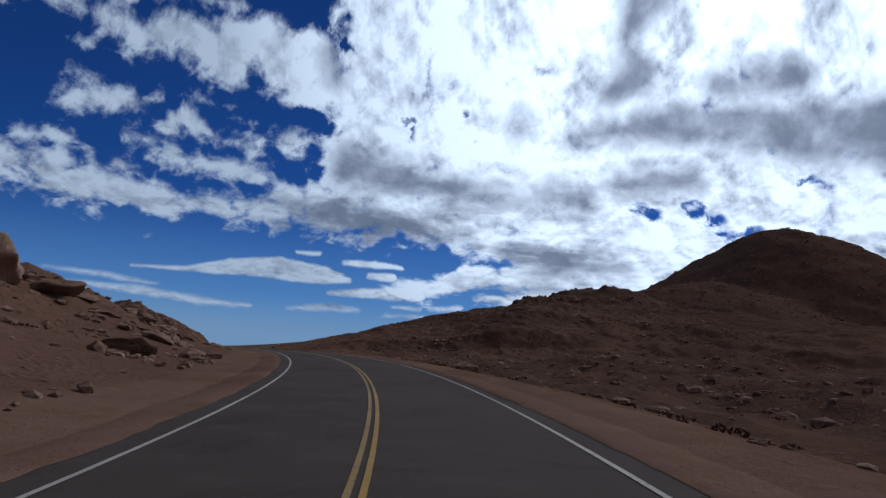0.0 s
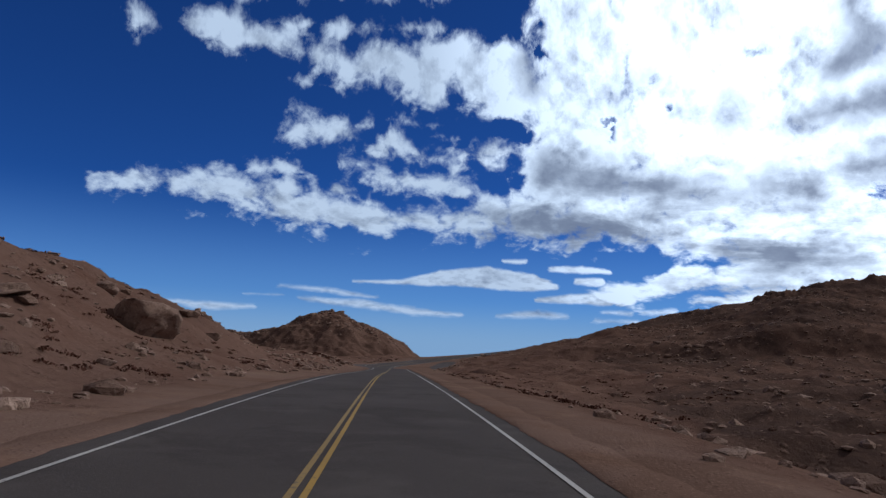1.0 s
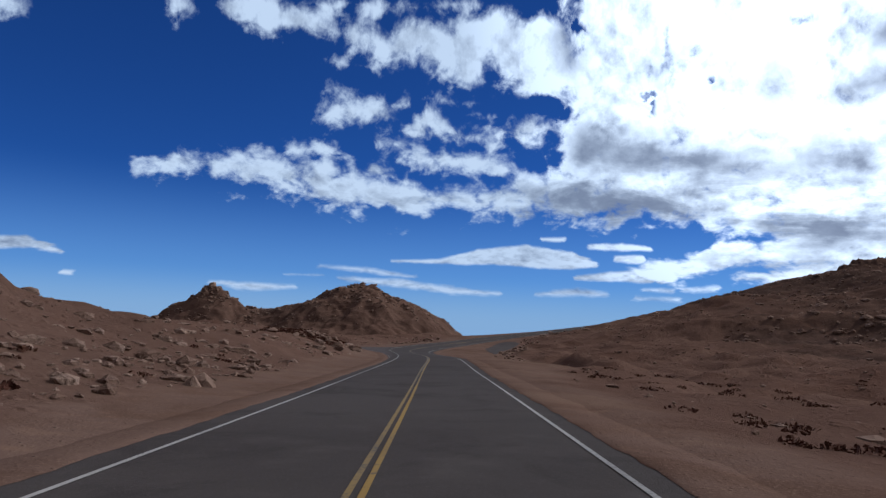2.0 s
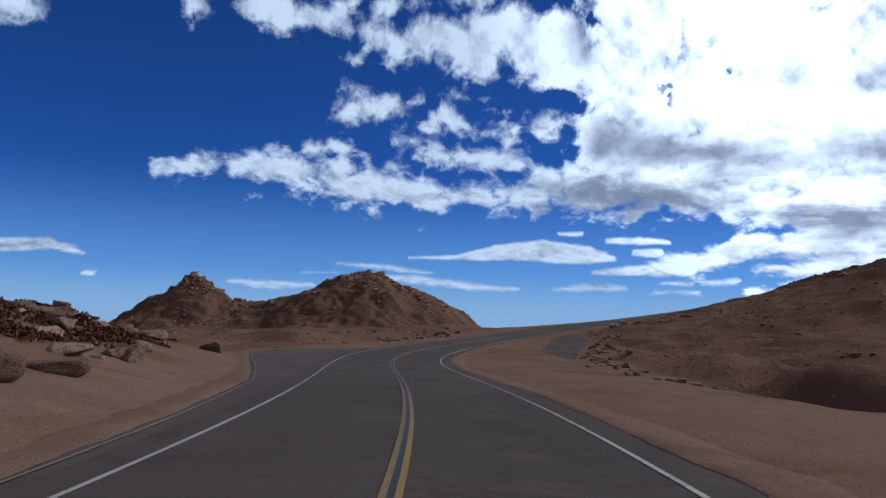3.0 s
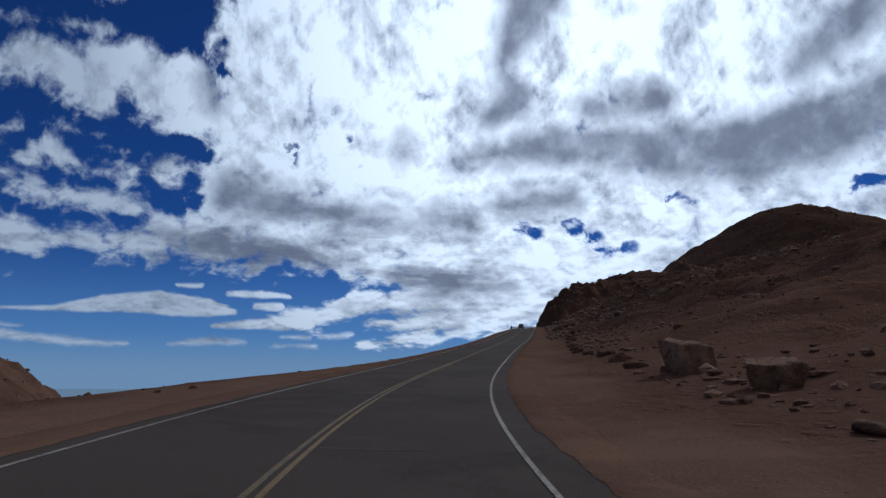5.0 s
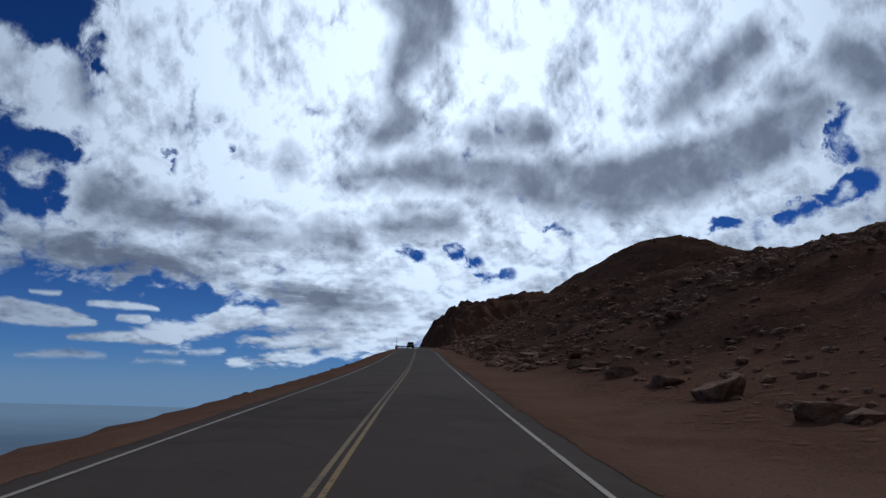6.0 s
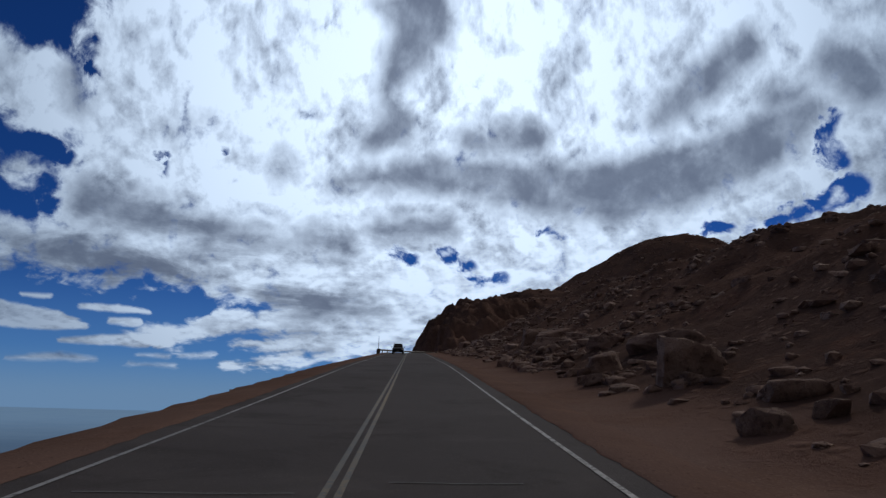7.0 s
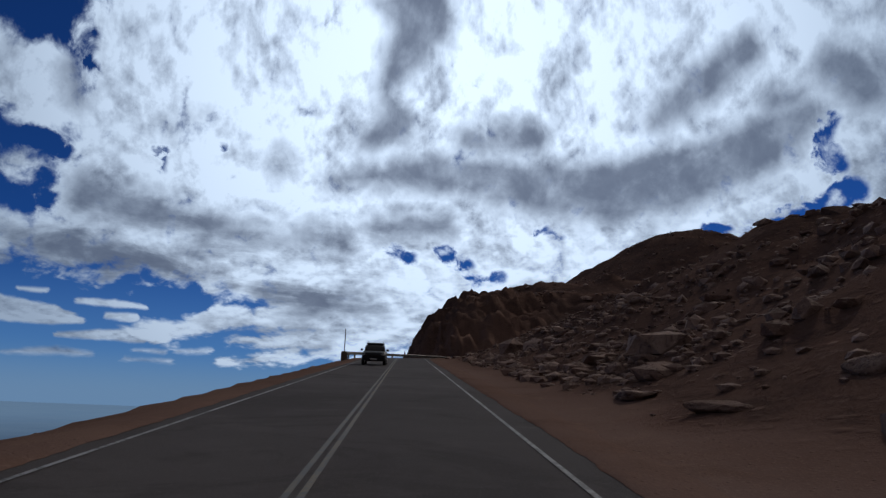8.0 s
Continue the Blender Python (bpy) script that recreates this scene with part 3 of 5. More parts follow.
def shape_far(x, y, z, dist, stat):
    """Adds the hills and the far mountain, and lets the land fall away to the plain."""
    X, Y, Z, d = x / S, y / S, z / S, np.abs(dist) / S
    side = np.where(dist > 0, 0.02, 0.30)
    Z = Z - np.clip(d - 120, 0, None) * side
    crags = field(X, Y, 26, 31, 5, 0.6)
    jag = field(X, Y, 13, 53, 4, 0.6)
    Z = soft_max(Z, cone(X, Y, -255, 588, 18.0, 15, 0.55) + 2.6 * crags + 0.9 * jag, 2.5)
    Z = soft_max(Z, cone(X, Y, -340, 546, 6.2, 5, 0.62) + 2.8 * crags + 1.4 * jag, 2.0)
    Z = soft_max(Z, cone(X, Y, -300, 566, -4.0, 10, 0.32, 2.2, 65) + 0.8 * crags, 4.0)
    big = field(X, Y, 180, 41, 6, 0.55)
    edge = np.clip(88 + (Y - 885) * 0.32 + 6 * crags + 5 * jag + 4.5 * field(X, Y, 7, 57, 3, 0.75) - X, 0, None) * 1.6       # the mountain breaks off along a steep face
    Z = soft_max(Z, cone(X, Y, 680, 1430, 268, 95, 0.58) - 0.11 * np.clip(630 - X, 0, None) + 3 * big + 1.5 * crags + 1.2 * jag - edge, 14.0)
    Z = soft_max(Z, cone(X, Y, 430, 1180, 130, 70, 0.40) + 4 * big + 1.5 * jag - edge, 10.0)
    Z = soft_max(Z, cone(X, Y, 215, 940, 84, 55, 0.40) + 5 * big + 2 * crags + 1.5 * jag - edge, 8.0)
    Z = soft_max(Z, cone(X, Y, 124, 893, 66, 30, 0.50) + 2 * big + 3 * crags + 5 * jag - edge, 4.0)
    return np.maximum(Z, -262) * S


def gravelly(x, y, dist, stat):
    """1 on the graded gravel beside the road, 0 on natural ground."""
    d = np.abs(dist) / S + 1.2 * field(x, y, 5 * S, 77, 3)
    reach = np.where(dist > 0, np.interp(stat, [0, 2.5, 3.4, 4.6, 5.15, 9], [7.0, 7.0, 20, 20, 7.5, 7.0]), np.interp(stat, [0, 2.5, 3.3, 4.2, 9], [7.0, 7.5, 10, 8, 7.5]))
    wash = np.exp(-((np.abs(dist) / S - (15 + 26 * (stat - 0.3)) - 2.5 * field(x, y, 16 * S, 83, 2)) / 2.2) ** 2) * step(stat, 0.2, 0.45) * (1 - step(stat, 0.95, 1.3)) * (dist > 0)
    return np.maximum(1 - step(d, reach - 0.7, reach + 0.9), 0.8 * wash)


def rubbly_shaded(x, y, dist, stat):
    """How much dark stone, plus shade put into colour, covers the soil, 0 to 1."""
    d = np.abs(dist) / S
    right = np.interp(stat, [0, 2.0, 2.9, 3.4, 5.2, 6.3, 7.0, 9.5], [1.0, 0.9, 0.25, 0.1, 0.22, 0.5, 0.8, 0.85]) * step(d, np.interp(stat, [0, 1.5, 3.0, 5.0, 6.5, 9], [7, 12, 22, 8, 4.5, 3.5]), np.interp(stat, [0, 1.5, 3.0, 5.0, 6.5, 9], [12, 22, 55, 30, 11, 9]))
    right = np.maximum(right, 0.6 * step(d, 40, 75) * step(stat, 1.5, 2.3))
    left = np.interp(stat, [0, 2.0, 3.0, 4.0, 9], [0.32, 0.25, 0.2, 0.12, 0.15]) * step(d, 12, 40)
    # outer gravel past the bend, its colour darkened for shade
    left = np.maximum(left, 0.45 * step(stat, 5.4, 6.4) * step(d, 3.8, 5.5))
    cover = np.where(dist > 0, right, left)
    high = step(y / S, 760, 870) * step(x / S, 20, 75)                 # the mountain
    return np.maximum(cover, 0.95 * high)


def land(x, y, rough=True):
    """Ground height at x, y; also the distance from the centre line (left negative) and the station."""
    x, y = np.asarray(x, float), np.asarray(y, float)
    z, dist, stat = np.empty_like(x), np.empty_like(x), np.empty_like(x)
    pick = np.arange(0, len(LINE), 3)
    px, py, pz, ps, sx, sy, bank = LINE[pick, 0], LINE[pick, 1], LINE[pick, 2], STATION[pick], SIDE[pick, 0], SIDE[pick, 1], np.tan(np.radians(LINE[pick, 3]))
    for a in range(0, len(x), 20000):
        b = min(len(x), a + 20000)
        ex, ey = x[a:b, None] - px, y[a:b, None] - py
        d2 = ex * ex + ey * ey
        n = d2.argmin(1)
        r = np.arange(b - a)
        lat = ex[r, n] * sx[n] + ey[r, n] * sy[n]
        d = np.where(lat > 0, 1, -1) * np.maximum(np.abs(lat), 0)
        far = np.sqrt(d2[r, n])
        d = np.where(far > np.abs(lat) * 1.3 + 3 * S, np.sign(d) * far, d)
        w = 1.0 / (d2 + 1.0 * S) ** 3
        w /= w.sum(1)[:, None]
        st, zr = w @ ps, w @ pz
        zr += np.clip(d, -6 * S, 6 * S) * bank[n]
        z[a:b] = zr + np.where(d > 0, profile(RIGHT, st, np.abs(d)), profile(LEFT, st, np.abs(d)))
        dist[a:b], stat[a:b] = d, st
    away = np.abs(dist) / S
    z = shape_far(x, y, z, dist, stat)
    if rough:
        brink = step(stat, 5.0, 5.6) * (dist < 0)                       # the outer bank is graded and even
        off = step(away, 6.5 + 3.5 * brink, 22 + 12 * brink) * (1 - 0.85 * gravelly(x, y, dist, stat))
        z = z + off * S * (0.8 * field(x, y, 14 * S, 3, 3) + 0.55 * field(x, y, 4.2 * S, 9, 4, 0.6)) + step(away, 4.5, 7) * 0.05 * S * field(x, y, 1.6 * S, 21, 3) * (1 - 0.6 * gravelly(x, y, dist, stat))
        hollow = np.exp(-((away - 20.5) / 2.2) ** 2 - ((stat - 3.5) / 0.13) ** 2) - 0.9 * np.exp(-((away - 26) / 3.4) ** 2 - ((stat - 3.52) / 0.2) ** 2)
        z = z - np.where(dist > 0, hollow, 0) * 2.3 * S               # a washed-out cut bank
        windrow = 8.0 + 0.35 * np.sin(stat * 23) + 0.4 * field(x, y, 6 * S, 15, 2)       # a low graded ridge along the turnout
        z = z + np.where(dist > 0, np.exp(-((away - windrow) / 0.5) ** 2), 0) * 0.11 * S * step(stat, 3.2, 3.5) * (1 - step(stat, 4.1, 4.4))
        z = z + step(away, 30, 110) * S * 3.0 * field(x, y, 55 * S, 5, 4)
    z = z - 0.09 * S * (1 - step(away, 4.6, 5.4)) - 0.25 * S * (1 - step(away, 3.4, 4.4))
    paved = np.interp(stat, [3.05, 3.2, 3.35, 3.45, 3.65, 3.75, 3.85, 4.0], [4.1, 4.65, 5.15, 6.2, 8.85, 8.6, 6.0, 4.1])
    z = np.where((dist < 0) & (stat > 3) & (stat < 4.05), z - 0.16 * S * (1 - step(away, paved - 0.1, paved + 0.9)) * step(away, 4.2, 4.8), z)
    return z, dist, stat


def axis(lo, hi, core_lo, core_hi, fine):
    """Grid lines: even in the core, wider and wider outside it."""
    a = list(np.arange(core_lo, core_hi, fine))
    g, p = fine, a[-1]
    while p < hi:
        g *= 1.02
        p += min(g, 220)
        a.append(p)
    g, p = fine, a[0]
    while p > lo:
        g *= 1.06
        p -= min(g, 220)
        a.insert(0, p)
    return np.array(a)


def link_mesh(name, verts, faces, mat, parent=None, smooth=True):
    me = bpy.data.meshes.new(name)
    verts, faces = np.asarray(verts, np.float32), np.asarray(faces, np.int32)
    k = faces.shape[1]
    me.vertices.add(len(verts))
    me.vertices.foreach_set("co", verts.ravel())
    me.loops.add(faces.size)
    me.loops.foreach_set("vertex_index", faces.ravel())
    me.polygons.add(len(faces))
    me.polygons.foreach_set("loop_start", np.arange(0, faces.size, k, dtype=np.int32))
    me.polygons.foreach_set("use_smooth", np.full(len(faces), smooth))
    me.update(calc_edges=True)
    me.materials.append(mat)
    ob = new(name, me)
    if parent is not None:
        ob.parent = parent
    return ob


def grid_faces(rows, cols):
    i = (np.arange(rows - 1)[:, None] * cols + np.arange(cols - 1)).ravel()
    return np.stack([i, i + 1, i + cols + 1, i + cols], 1)


gx = axis(-4600, 4600, -395 * S, LINE[:, 0].max() + 60 * S, 1.1 * S)
gy = axis(-3000, 4600, LINE[:, 1].min() - 5 * S, LINE[:, 1].max() + 40 * S, 1.1 * S)
GX, GY = np.meshgrid(gx, gy)
gz, gd, gs = land(GX.ravel(), GY.ravel())
ground = link_mesh("ground", np.stack([GX.ravel(), GY.ravel(), gz], 1), grid_faces(len(gy), len(gx)), GROUND)
verge = ground.data.attributes.new("verge", "FLOAT", "POINT")
verge.data.foreach_set("value", gravelly(GX.ravel(), GY.ravel(), gd, gs).astype(np.float32))
ground.data.attributes.new("rubble_shade", "FLOAT", "POINT").data.foreach_set("value", rubbly_shaded(GX.ravel(), GY.ravel(), gd, gs).astype(np.float32))
tagged(ground, "bare reddish-brown stony mountain slopes with scattered rock", "ground", kind="structure")


def ribbon(name, mat, rows, offsets, lift, parent=None, depth=0.0):
    """A strip along the road between offsets (road metres), with skirts of that depth."""
    L, N = LINE[rows], SIDE[rows]
    cols = [L[:, :3] + N * (o * S) + np.array([0, 0, lift]) for o in offsets]
    if depth:
        cols = [cols[0] - np.array([0, 0, depth])] + cols + [cols[-1] - np.array([0, 0, depth])]
    v = np.stack(cols, 1)
    ob = link_mesh(name, v.reshape(-1, 3), grid_faces(v.shape[0], v.shape[1]), mat, parent, smooth=not depth)
    rubbed = np.interp(STATION[rows], [0, 2.9, 3.3, 3.7, 4.2, 5.2, 6.4, 7.4, 8.2, 12], [0, 0.1, 0.75, 1.0, 0.25, 0.2, 0.6, 0.85, 1.0, 1.0])
    ob.data.attributes.new("rubbed", "FLOAT", "POINT").data.foreach_set("value", rubbed.repeat(v.shape[1]).astype(np.float32))
    return ob


ALL = np.arange(len(LINE))
road = ribbon("road", ASPHALT, ALL, [-4.1, -3.3, -1.6, 0, 1.6, 3.3, 4.1], 0.0, depth=0.12 * S)
tagged(road, "worn grey asphalt mountain road with painted lines", "road", kind="structure")
for side, name in ((-1, "edge_line"), (1, "edge_line")):
    tagged(ribbon(name, WHITE, ALL, [side * 3.3 - 0.043, side * 3.3 + 0.043], 0.006, road), "worn white edge line")
for o in (-0.085, 0.085):
    tagged(ribbon("centre_line", YELLOW if o > 0 else FADED, ALL, [o - 0.042, o + 0.042], 0.006, road), "worn yellow centre line" if o > 0 else "badly faded yellow centre line")


tagged(ribbon("centre_seam", TAR, np.where((STATION > 2.62) & (STATION < 3.34))[0], [-0.055, 0.05], 0.005, road), "dark tar-sealed joint between the centre lines")


def shoulder(side, st0, st1, inner):
    """Gravel spilling over the asphalt's edge, its ragged rim proud of the road, its back buried in the ground."""
    i0, i1 = np.interp([st0, st1], STATION, np.arange(len(STATION)))
    at = np.arange(i0, i1, 0.2)
    i = np.clip(at.astype(int), 0, len(LINE) - 2)
    f = (at - i)[:, None]
    P = LINE[i, :3] * (1 - f) + LINE[i + 1, :3] * f
    N = SIDE[i] * (1 - f) + SIDE[i + 1] * f
    st = np.interp(at, np.arange(len(STATION)), STATION)
    w = np.interp(st, *zip(*inner))[:, None]
    rag = (0.05 * field(P[:, 0], P[:, 1], 1.3 * S, 301 + side, 3, 0.8) + 0.06 * field(P[:, 0], P[:, 1], 14 * S, 311 + side, 2))[:, None]
    lats = [w + rag, w + rag + 0.06, w + 0.35, w + 0.8 + 0 * rag, w + 1.4, w + 2.0]
    lifts = (0.004, 0.014, 0.016, 0.0, -0.04, -0.15)
    wavy = 0.012 * field(P[:, 0], P[:, 1], 1.2 * S, 331 + side, 2)
    v = np.stack([P + N * (side * o * S) + np.stack([0 * wavy, 0 * wavy, up + wavy * (0.2 < n < 5) * 0.6], 1) for n, (o, up) in enumerate(zip(lats, lifts))], 1)
    faces = grid_faces(v.shape[0], v.shape[1])
    ob = link_mesh("shoulder", v.reshape(-1, 3), faces if side > 0 else faces[:, ::-1], GROUND)
    bed = ob.data.attributes.new("verge", "FLOAT", "POINT")
    bed.data.foreach_set("value", np.ones(len(ob.data.vertices), np.float32))
    # both shoulders darken further on, the shade carried in their colour
    ob.data.attributes.new("rubble_shade", "FLOAT", "POINT").data.foreach_set("value", (np.interp(st, [0, 4.8, 6.0, 9], [0, 0, 0.35, 0.45] if side > 0 else [0, 0, 0.4, 0.45]).repeat(v.shape[1])).astype(np.float32))
    return tagged(ob, "reddish gravel shoulder spilling over the asphalt's edge", "shoulder", kind="structure")


shoulder(1, -1.4, 11.5, [(-2, 3.72), (2.6, 3.75), (3.2, 4.0), (4.9, 4.05), (5.6, 3.85), (12, 3.8)])
shoulder(-1, -1.4, 11.5, [(-2, 3.85), (2.8, 3.85), (3.05, 4.1), (3.2, 4.65), (3.35, 5.15), (3.45, 6.2), (3.65, 8.85), (3.75, 8.6), (3.85, 6.0), (4.0, 3.95), (4.3, 3.7), (6, 3.7), (12, 3.75)])


# the distant plain below, a glowing backdrop with its haze painted in
PLAIN = material("plain_with_painted_haze", 0.9, lambda t, p: (mix(t, noise_tex(t, p, 0.004, 4, 0.6).smooth(0.3, 0.7), (0.05, 0.08, 0.14), (0.07, 0.10, 0.15)), None, 0), spec=0.0)
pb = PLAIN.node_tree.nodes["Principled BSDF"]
pn = PLAIN.node_tree
ps = pn.nodes.new("ShaderNodeSeparateXYZ")
pc = pn.nodes.new("ShaderNodeTexCoord")
pn.links.new(pc.outputs["Object"], ps.inputs[0])
px_, py_, _ = (Val(pn, o) for o in ps.outputs)
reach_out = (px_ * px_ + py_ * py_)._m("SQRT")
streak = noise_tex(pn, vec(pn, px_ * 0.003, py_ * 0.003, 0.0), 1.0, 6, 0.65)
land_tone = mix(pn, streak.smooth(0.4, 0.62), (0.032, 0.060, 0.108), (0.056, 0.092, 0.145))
pn.links.new(mix(pn, reach_out.smooth(1100.0, 4300.0) * 0.9, land_tone, (0.150, 0.255, 0.390)), pb.inputs["Emission Color"])      # paler glow further out, painted as the haze of distance
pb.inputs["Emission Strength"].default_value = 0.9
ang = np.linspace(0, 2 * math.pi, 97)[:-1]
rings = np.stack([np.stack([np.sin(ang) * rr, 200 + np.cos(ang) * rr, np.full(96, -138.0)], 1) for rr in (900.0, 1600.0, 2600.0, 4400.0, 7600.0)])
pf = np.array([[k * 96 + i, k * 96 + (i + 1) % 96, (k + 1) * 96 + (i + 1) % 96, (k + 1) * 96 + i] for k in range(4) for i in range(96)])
tagged(link_mesh("backdrop", rings.reshape(-1, 3), pf, PLAIN), "distant plain far below the mountain, blue haze painted in as a glow", "plain", kind="structure")


# ---------------------------------------------------------------- helpers for things
def part(name, bm, mat, parent, label=""):
    me = bpy.data.meshes.new(name)
    bm.to_mesh(me)
    bm.free()
    me.materials.append(mat)
    ob = new(name, me)
    ob.parent = parent
    if label:
        tagged(ob, label)
    return ob


def spot(st, lat):
    """Plan place at a station and a distance (road metres, left negative) from the centre line."""
    st, lat = np.asarray(st, float), np.asarray(lat, float)
    x, y = np.interp(st, STATION, LINE[:, 0]), np.interp(st, STATION, LINE[:, 1])
    sx, sy = np.interp(st, STATION, SIDE[:, 0]), np.interp(st, STATION, SIDE[:, 1])
    return x + sx * lat * S, y + sy * lat * S


def draped(name, edge_a, edge_b, lift, mat, parent=None, across=6):
    """A thin sheet between two plan lines of equal length, lying on the land, its rim sinking into it."""
    A, B = np.asarray(edge_a), np.asarray(edge_b)
    w = np.linspace(0, 1, across)[None, :, None]
    P = A[:, None] * (1 - w) + B[:, None] * w
    z, _, _ = land(P[..., 0].ravel(), P[..., 1].ravel())
    rim = np.minimum(np.linspace(0, 1, across), np.linspace(1, 0, across))
    z = z + (lift * step(rim, 0.0, 0.14) - 0.035 * (1 - step(rim, 0.0, 0.12)))[None].repeat(len(A), 0).ravel()
    v = np.stack([P[..., 0].ravel(), P[..., 1].ravel(), z], 1)
    return link_mesh(name, v, grid_faces(P.shape[0], P.shape[1]), mat, parent)


# ---------------------------------------------------------------- paved edges and seams
rows = np.where((STATION > 3.05) & (STATION < 4.0))[0]
edge = np.interp(STATION[rows], [3.05, 3.2, 3.35, 3.45, 3.65, 3.75, 3.85, 4.0], [-4.1, -4.65, -5.15, -6.2, -8.85, -8.6, -6.0, -4.1]) - 0.15
L3, N3 = LINE[rows, :3], SIDE[rows]
apron_v = np.stack([L3 + N3 * (-4.0 * S) + np.array([0, 0, 0.002]), L3 + N3 * ((edge[:, None] - 4.0) / 2 * S), L3 + N3 * (edge[:, None] * S), L3 + N3 * (edge[:, None] * S) - np.array([0, 0, 0.15])], 1)
tagged(link_mesh("pavement", apron_v.reshape(-1, 3), grid_faces(len(rows), 4)[:, ::-1], OLD_ASPHALT, smooth=False), "grey asphalt widening beside the bend", "pavement", kind="structure")
# the widening's pale gravel rim, drawn as a thin strip
line_st = np.linspace(3.08, 3.64, 60)
line_lat = np.interp(line_st, [3.05, 3.2, 3.35, 3.45, 3.65], [-4.0, -4.42, -4.95, -5.98, -8.6])
at = np.interp(line_st, STATION, np.arange(len(STATION)))
at_i = np.clip(at.astype(int), 0, len(LINE) - 2)
at_f = (at - at_i)[:, None]
at_p, at_n = LINE[at_i, :3] * (1 - at_f) + LINE[at_i + 1, :3] * at_f, SIDE[at_i] * (1 - at_f) + SIDE[at_i + 1] * at_f
side_v = np.stack([at_p + at_n * ((line_lat + o)[:, None] * S) + np.array([0, 0, 0.012]) for o in (-0.028, 0.028)], 1)
tagged(link_mesh("edge_line", side_v.reshape(-1, 3), grid_faces(60, 2), PALE_RIM, road), "thin pale gravel rim round the paved widening")
sst = np.linspace(4.97, 4.05, 90)
near = np.interp(sst, [4.05, 4.3, 4.45, 4.6, 4.75, 4.85, 4.97], [15.2, 12.2, 10.4, 9.6, 8.2, 7.2, 7.2]) + 0.25 * np.sin(sst * 60) + 0.2 * np.sin(sst * 141 + 1)
beyond = np.interp(sst, [4.05, 4.3, 4.5, 4.7, 4.85, 4.93, 4.97], [15.6, 16.0, 16.4, 15.6, 14.2, 11.5, 8.5]) + 0.25 * np.sin(sst * 74)
tagged(draped("road", np.stack(spot(sst, near), 1), np.stack(spot(sst, beyond), 1), 0.02, ASPHALT, across=20), "old dark asphalt patch on a gravel turnout", "road", kind="structure")


def seam(st, lat0, lat1, width, mat, label, wave):
    n = 24
    lat = np.linspace(lat0, lat1, n)
    s0 = st + wave * np.sin(np.linspace(0, 5, n) + st * 9) / 100
    idx = np.interp(s0, STATION, np.arange(len(STATION)))
    def on(k):
        i = np.clip(k.astype(int), 0, len(LINE) - 2)
        f = (k - i)[:, None]
        return (LINE[i, :3] * (1 - f) + LINE[i + 1, :3] * f) + (SIDE[i] * (1 - f) + SIDE[i + 1] * f) * lat[:, None] * S
    along = tang[np.clip(idx.astype(int), 0, len(LINE) - 1)] * width * S / 2
    v = np.stack([on(idx) - along, on(idx) + along], 1) + np.array([0, 0, 0.004])
    tagged(link_mesh("seam", v.reshape(-1, 3), grid_faces(n, 2)[:, ::-1], mat, road), label)


for st, a, b, w in ((0.92, -4, 1.5, 0.07), (1.645, -4.0, 1.2, 0.09), (1.66, 2.6, 4.0, 0.06), (3.42, -4, 0.5, 0.07), (4.13, -4.0, -1.4, 0.06), (5.36, -3.6, 3.2, 0.06), (7.62, -3.8, 3.8, 0.07)):
    seam(st, a, b, w, TAR, "dark sealed crack", 0.25)
for st, a, b in ((4.63, 0.9, 2.8), (5.18, 0.2, 1.9), (6.44, -3.0, -1.0), (6.43, 0.3, 2.6), (6.63, -3.0, -1.2), (6.64, 1.2, 2.8), (7.13, -2.8, -0.4), (7.14, 0.6, 2.2), (7.8, 0.2, 2.4), (8.5, -3, 2.5)):
    seam(st, a, b, 0.05, SCAR, "pale worn scar across the lane", 0.05)


# ---------------------------------------------------------------- rocks
def rock_mesh(seed, flat, cuts, fine=4):
    """A weathered block: a ball cut by planes, then roughened."""
    rnd = random.Random(seed)
    bm = bmesh.new()
    bmesh.ops.create_icosphere(bm, subdivisions=fine, radius=1.0)
    planes = []
    for _ in range(cuts):
        n = Vector((rnd.gauss(0, 1), rnd.gauss(0, 1), rnd.gauss(0, 0.8))).normalized()
        planes.append((n, rnd.uniform(0.45, 0.8)))
    planes.append((Vector((rnd.uniform(-0.25, 0.25), rnd.uniform(-0.25, 0.25), 1)).normalized(), rnd.uniform(0.45, 0.7)))
    for v in bm.verts:
        for n, d in planes:
            over = v.co.dot(n) - d
            if over > 0:
                v.co -= n * over * 0.96
        v.co += v.co.normalized() * (0.10 * noise.noise(v.co * 2.1 + Vector((seed, 0, 0))) + 0.06 * noise.noise(v.co * 5.0 + Vector((0, seed, 0))) + 0.028 * noise.noise(v.co * 12.0 + Vector((0, 0, seed))))
        v.co.z *= flat
    me = bpy.data.meshes.new("boulder")
    for f in bm.faces:
        f.smooth = True
    bm.to_mesh(me)
    bm.free()
    me.materials.append(ROCK)
    return me


KINDS = ((0.75, 7), (0.6, 8), (0.9, 7), (0.5, 6), (0.7, 9), (0.85, 10), (0.4, 7), (0.65, 6), (0.55, 9), (1.0, 8))
ROCKS = [rock_mesh(k, f, c) for k, (f, c) in enumerate(KINDS)]
SMALL = [rock_mesh(k, f, c, 3) for k, (f, c) in enumerate(KINDS)]
HEAPS = {}          # rocks too small to be told apart, joined by group
rng = random.Random(11)


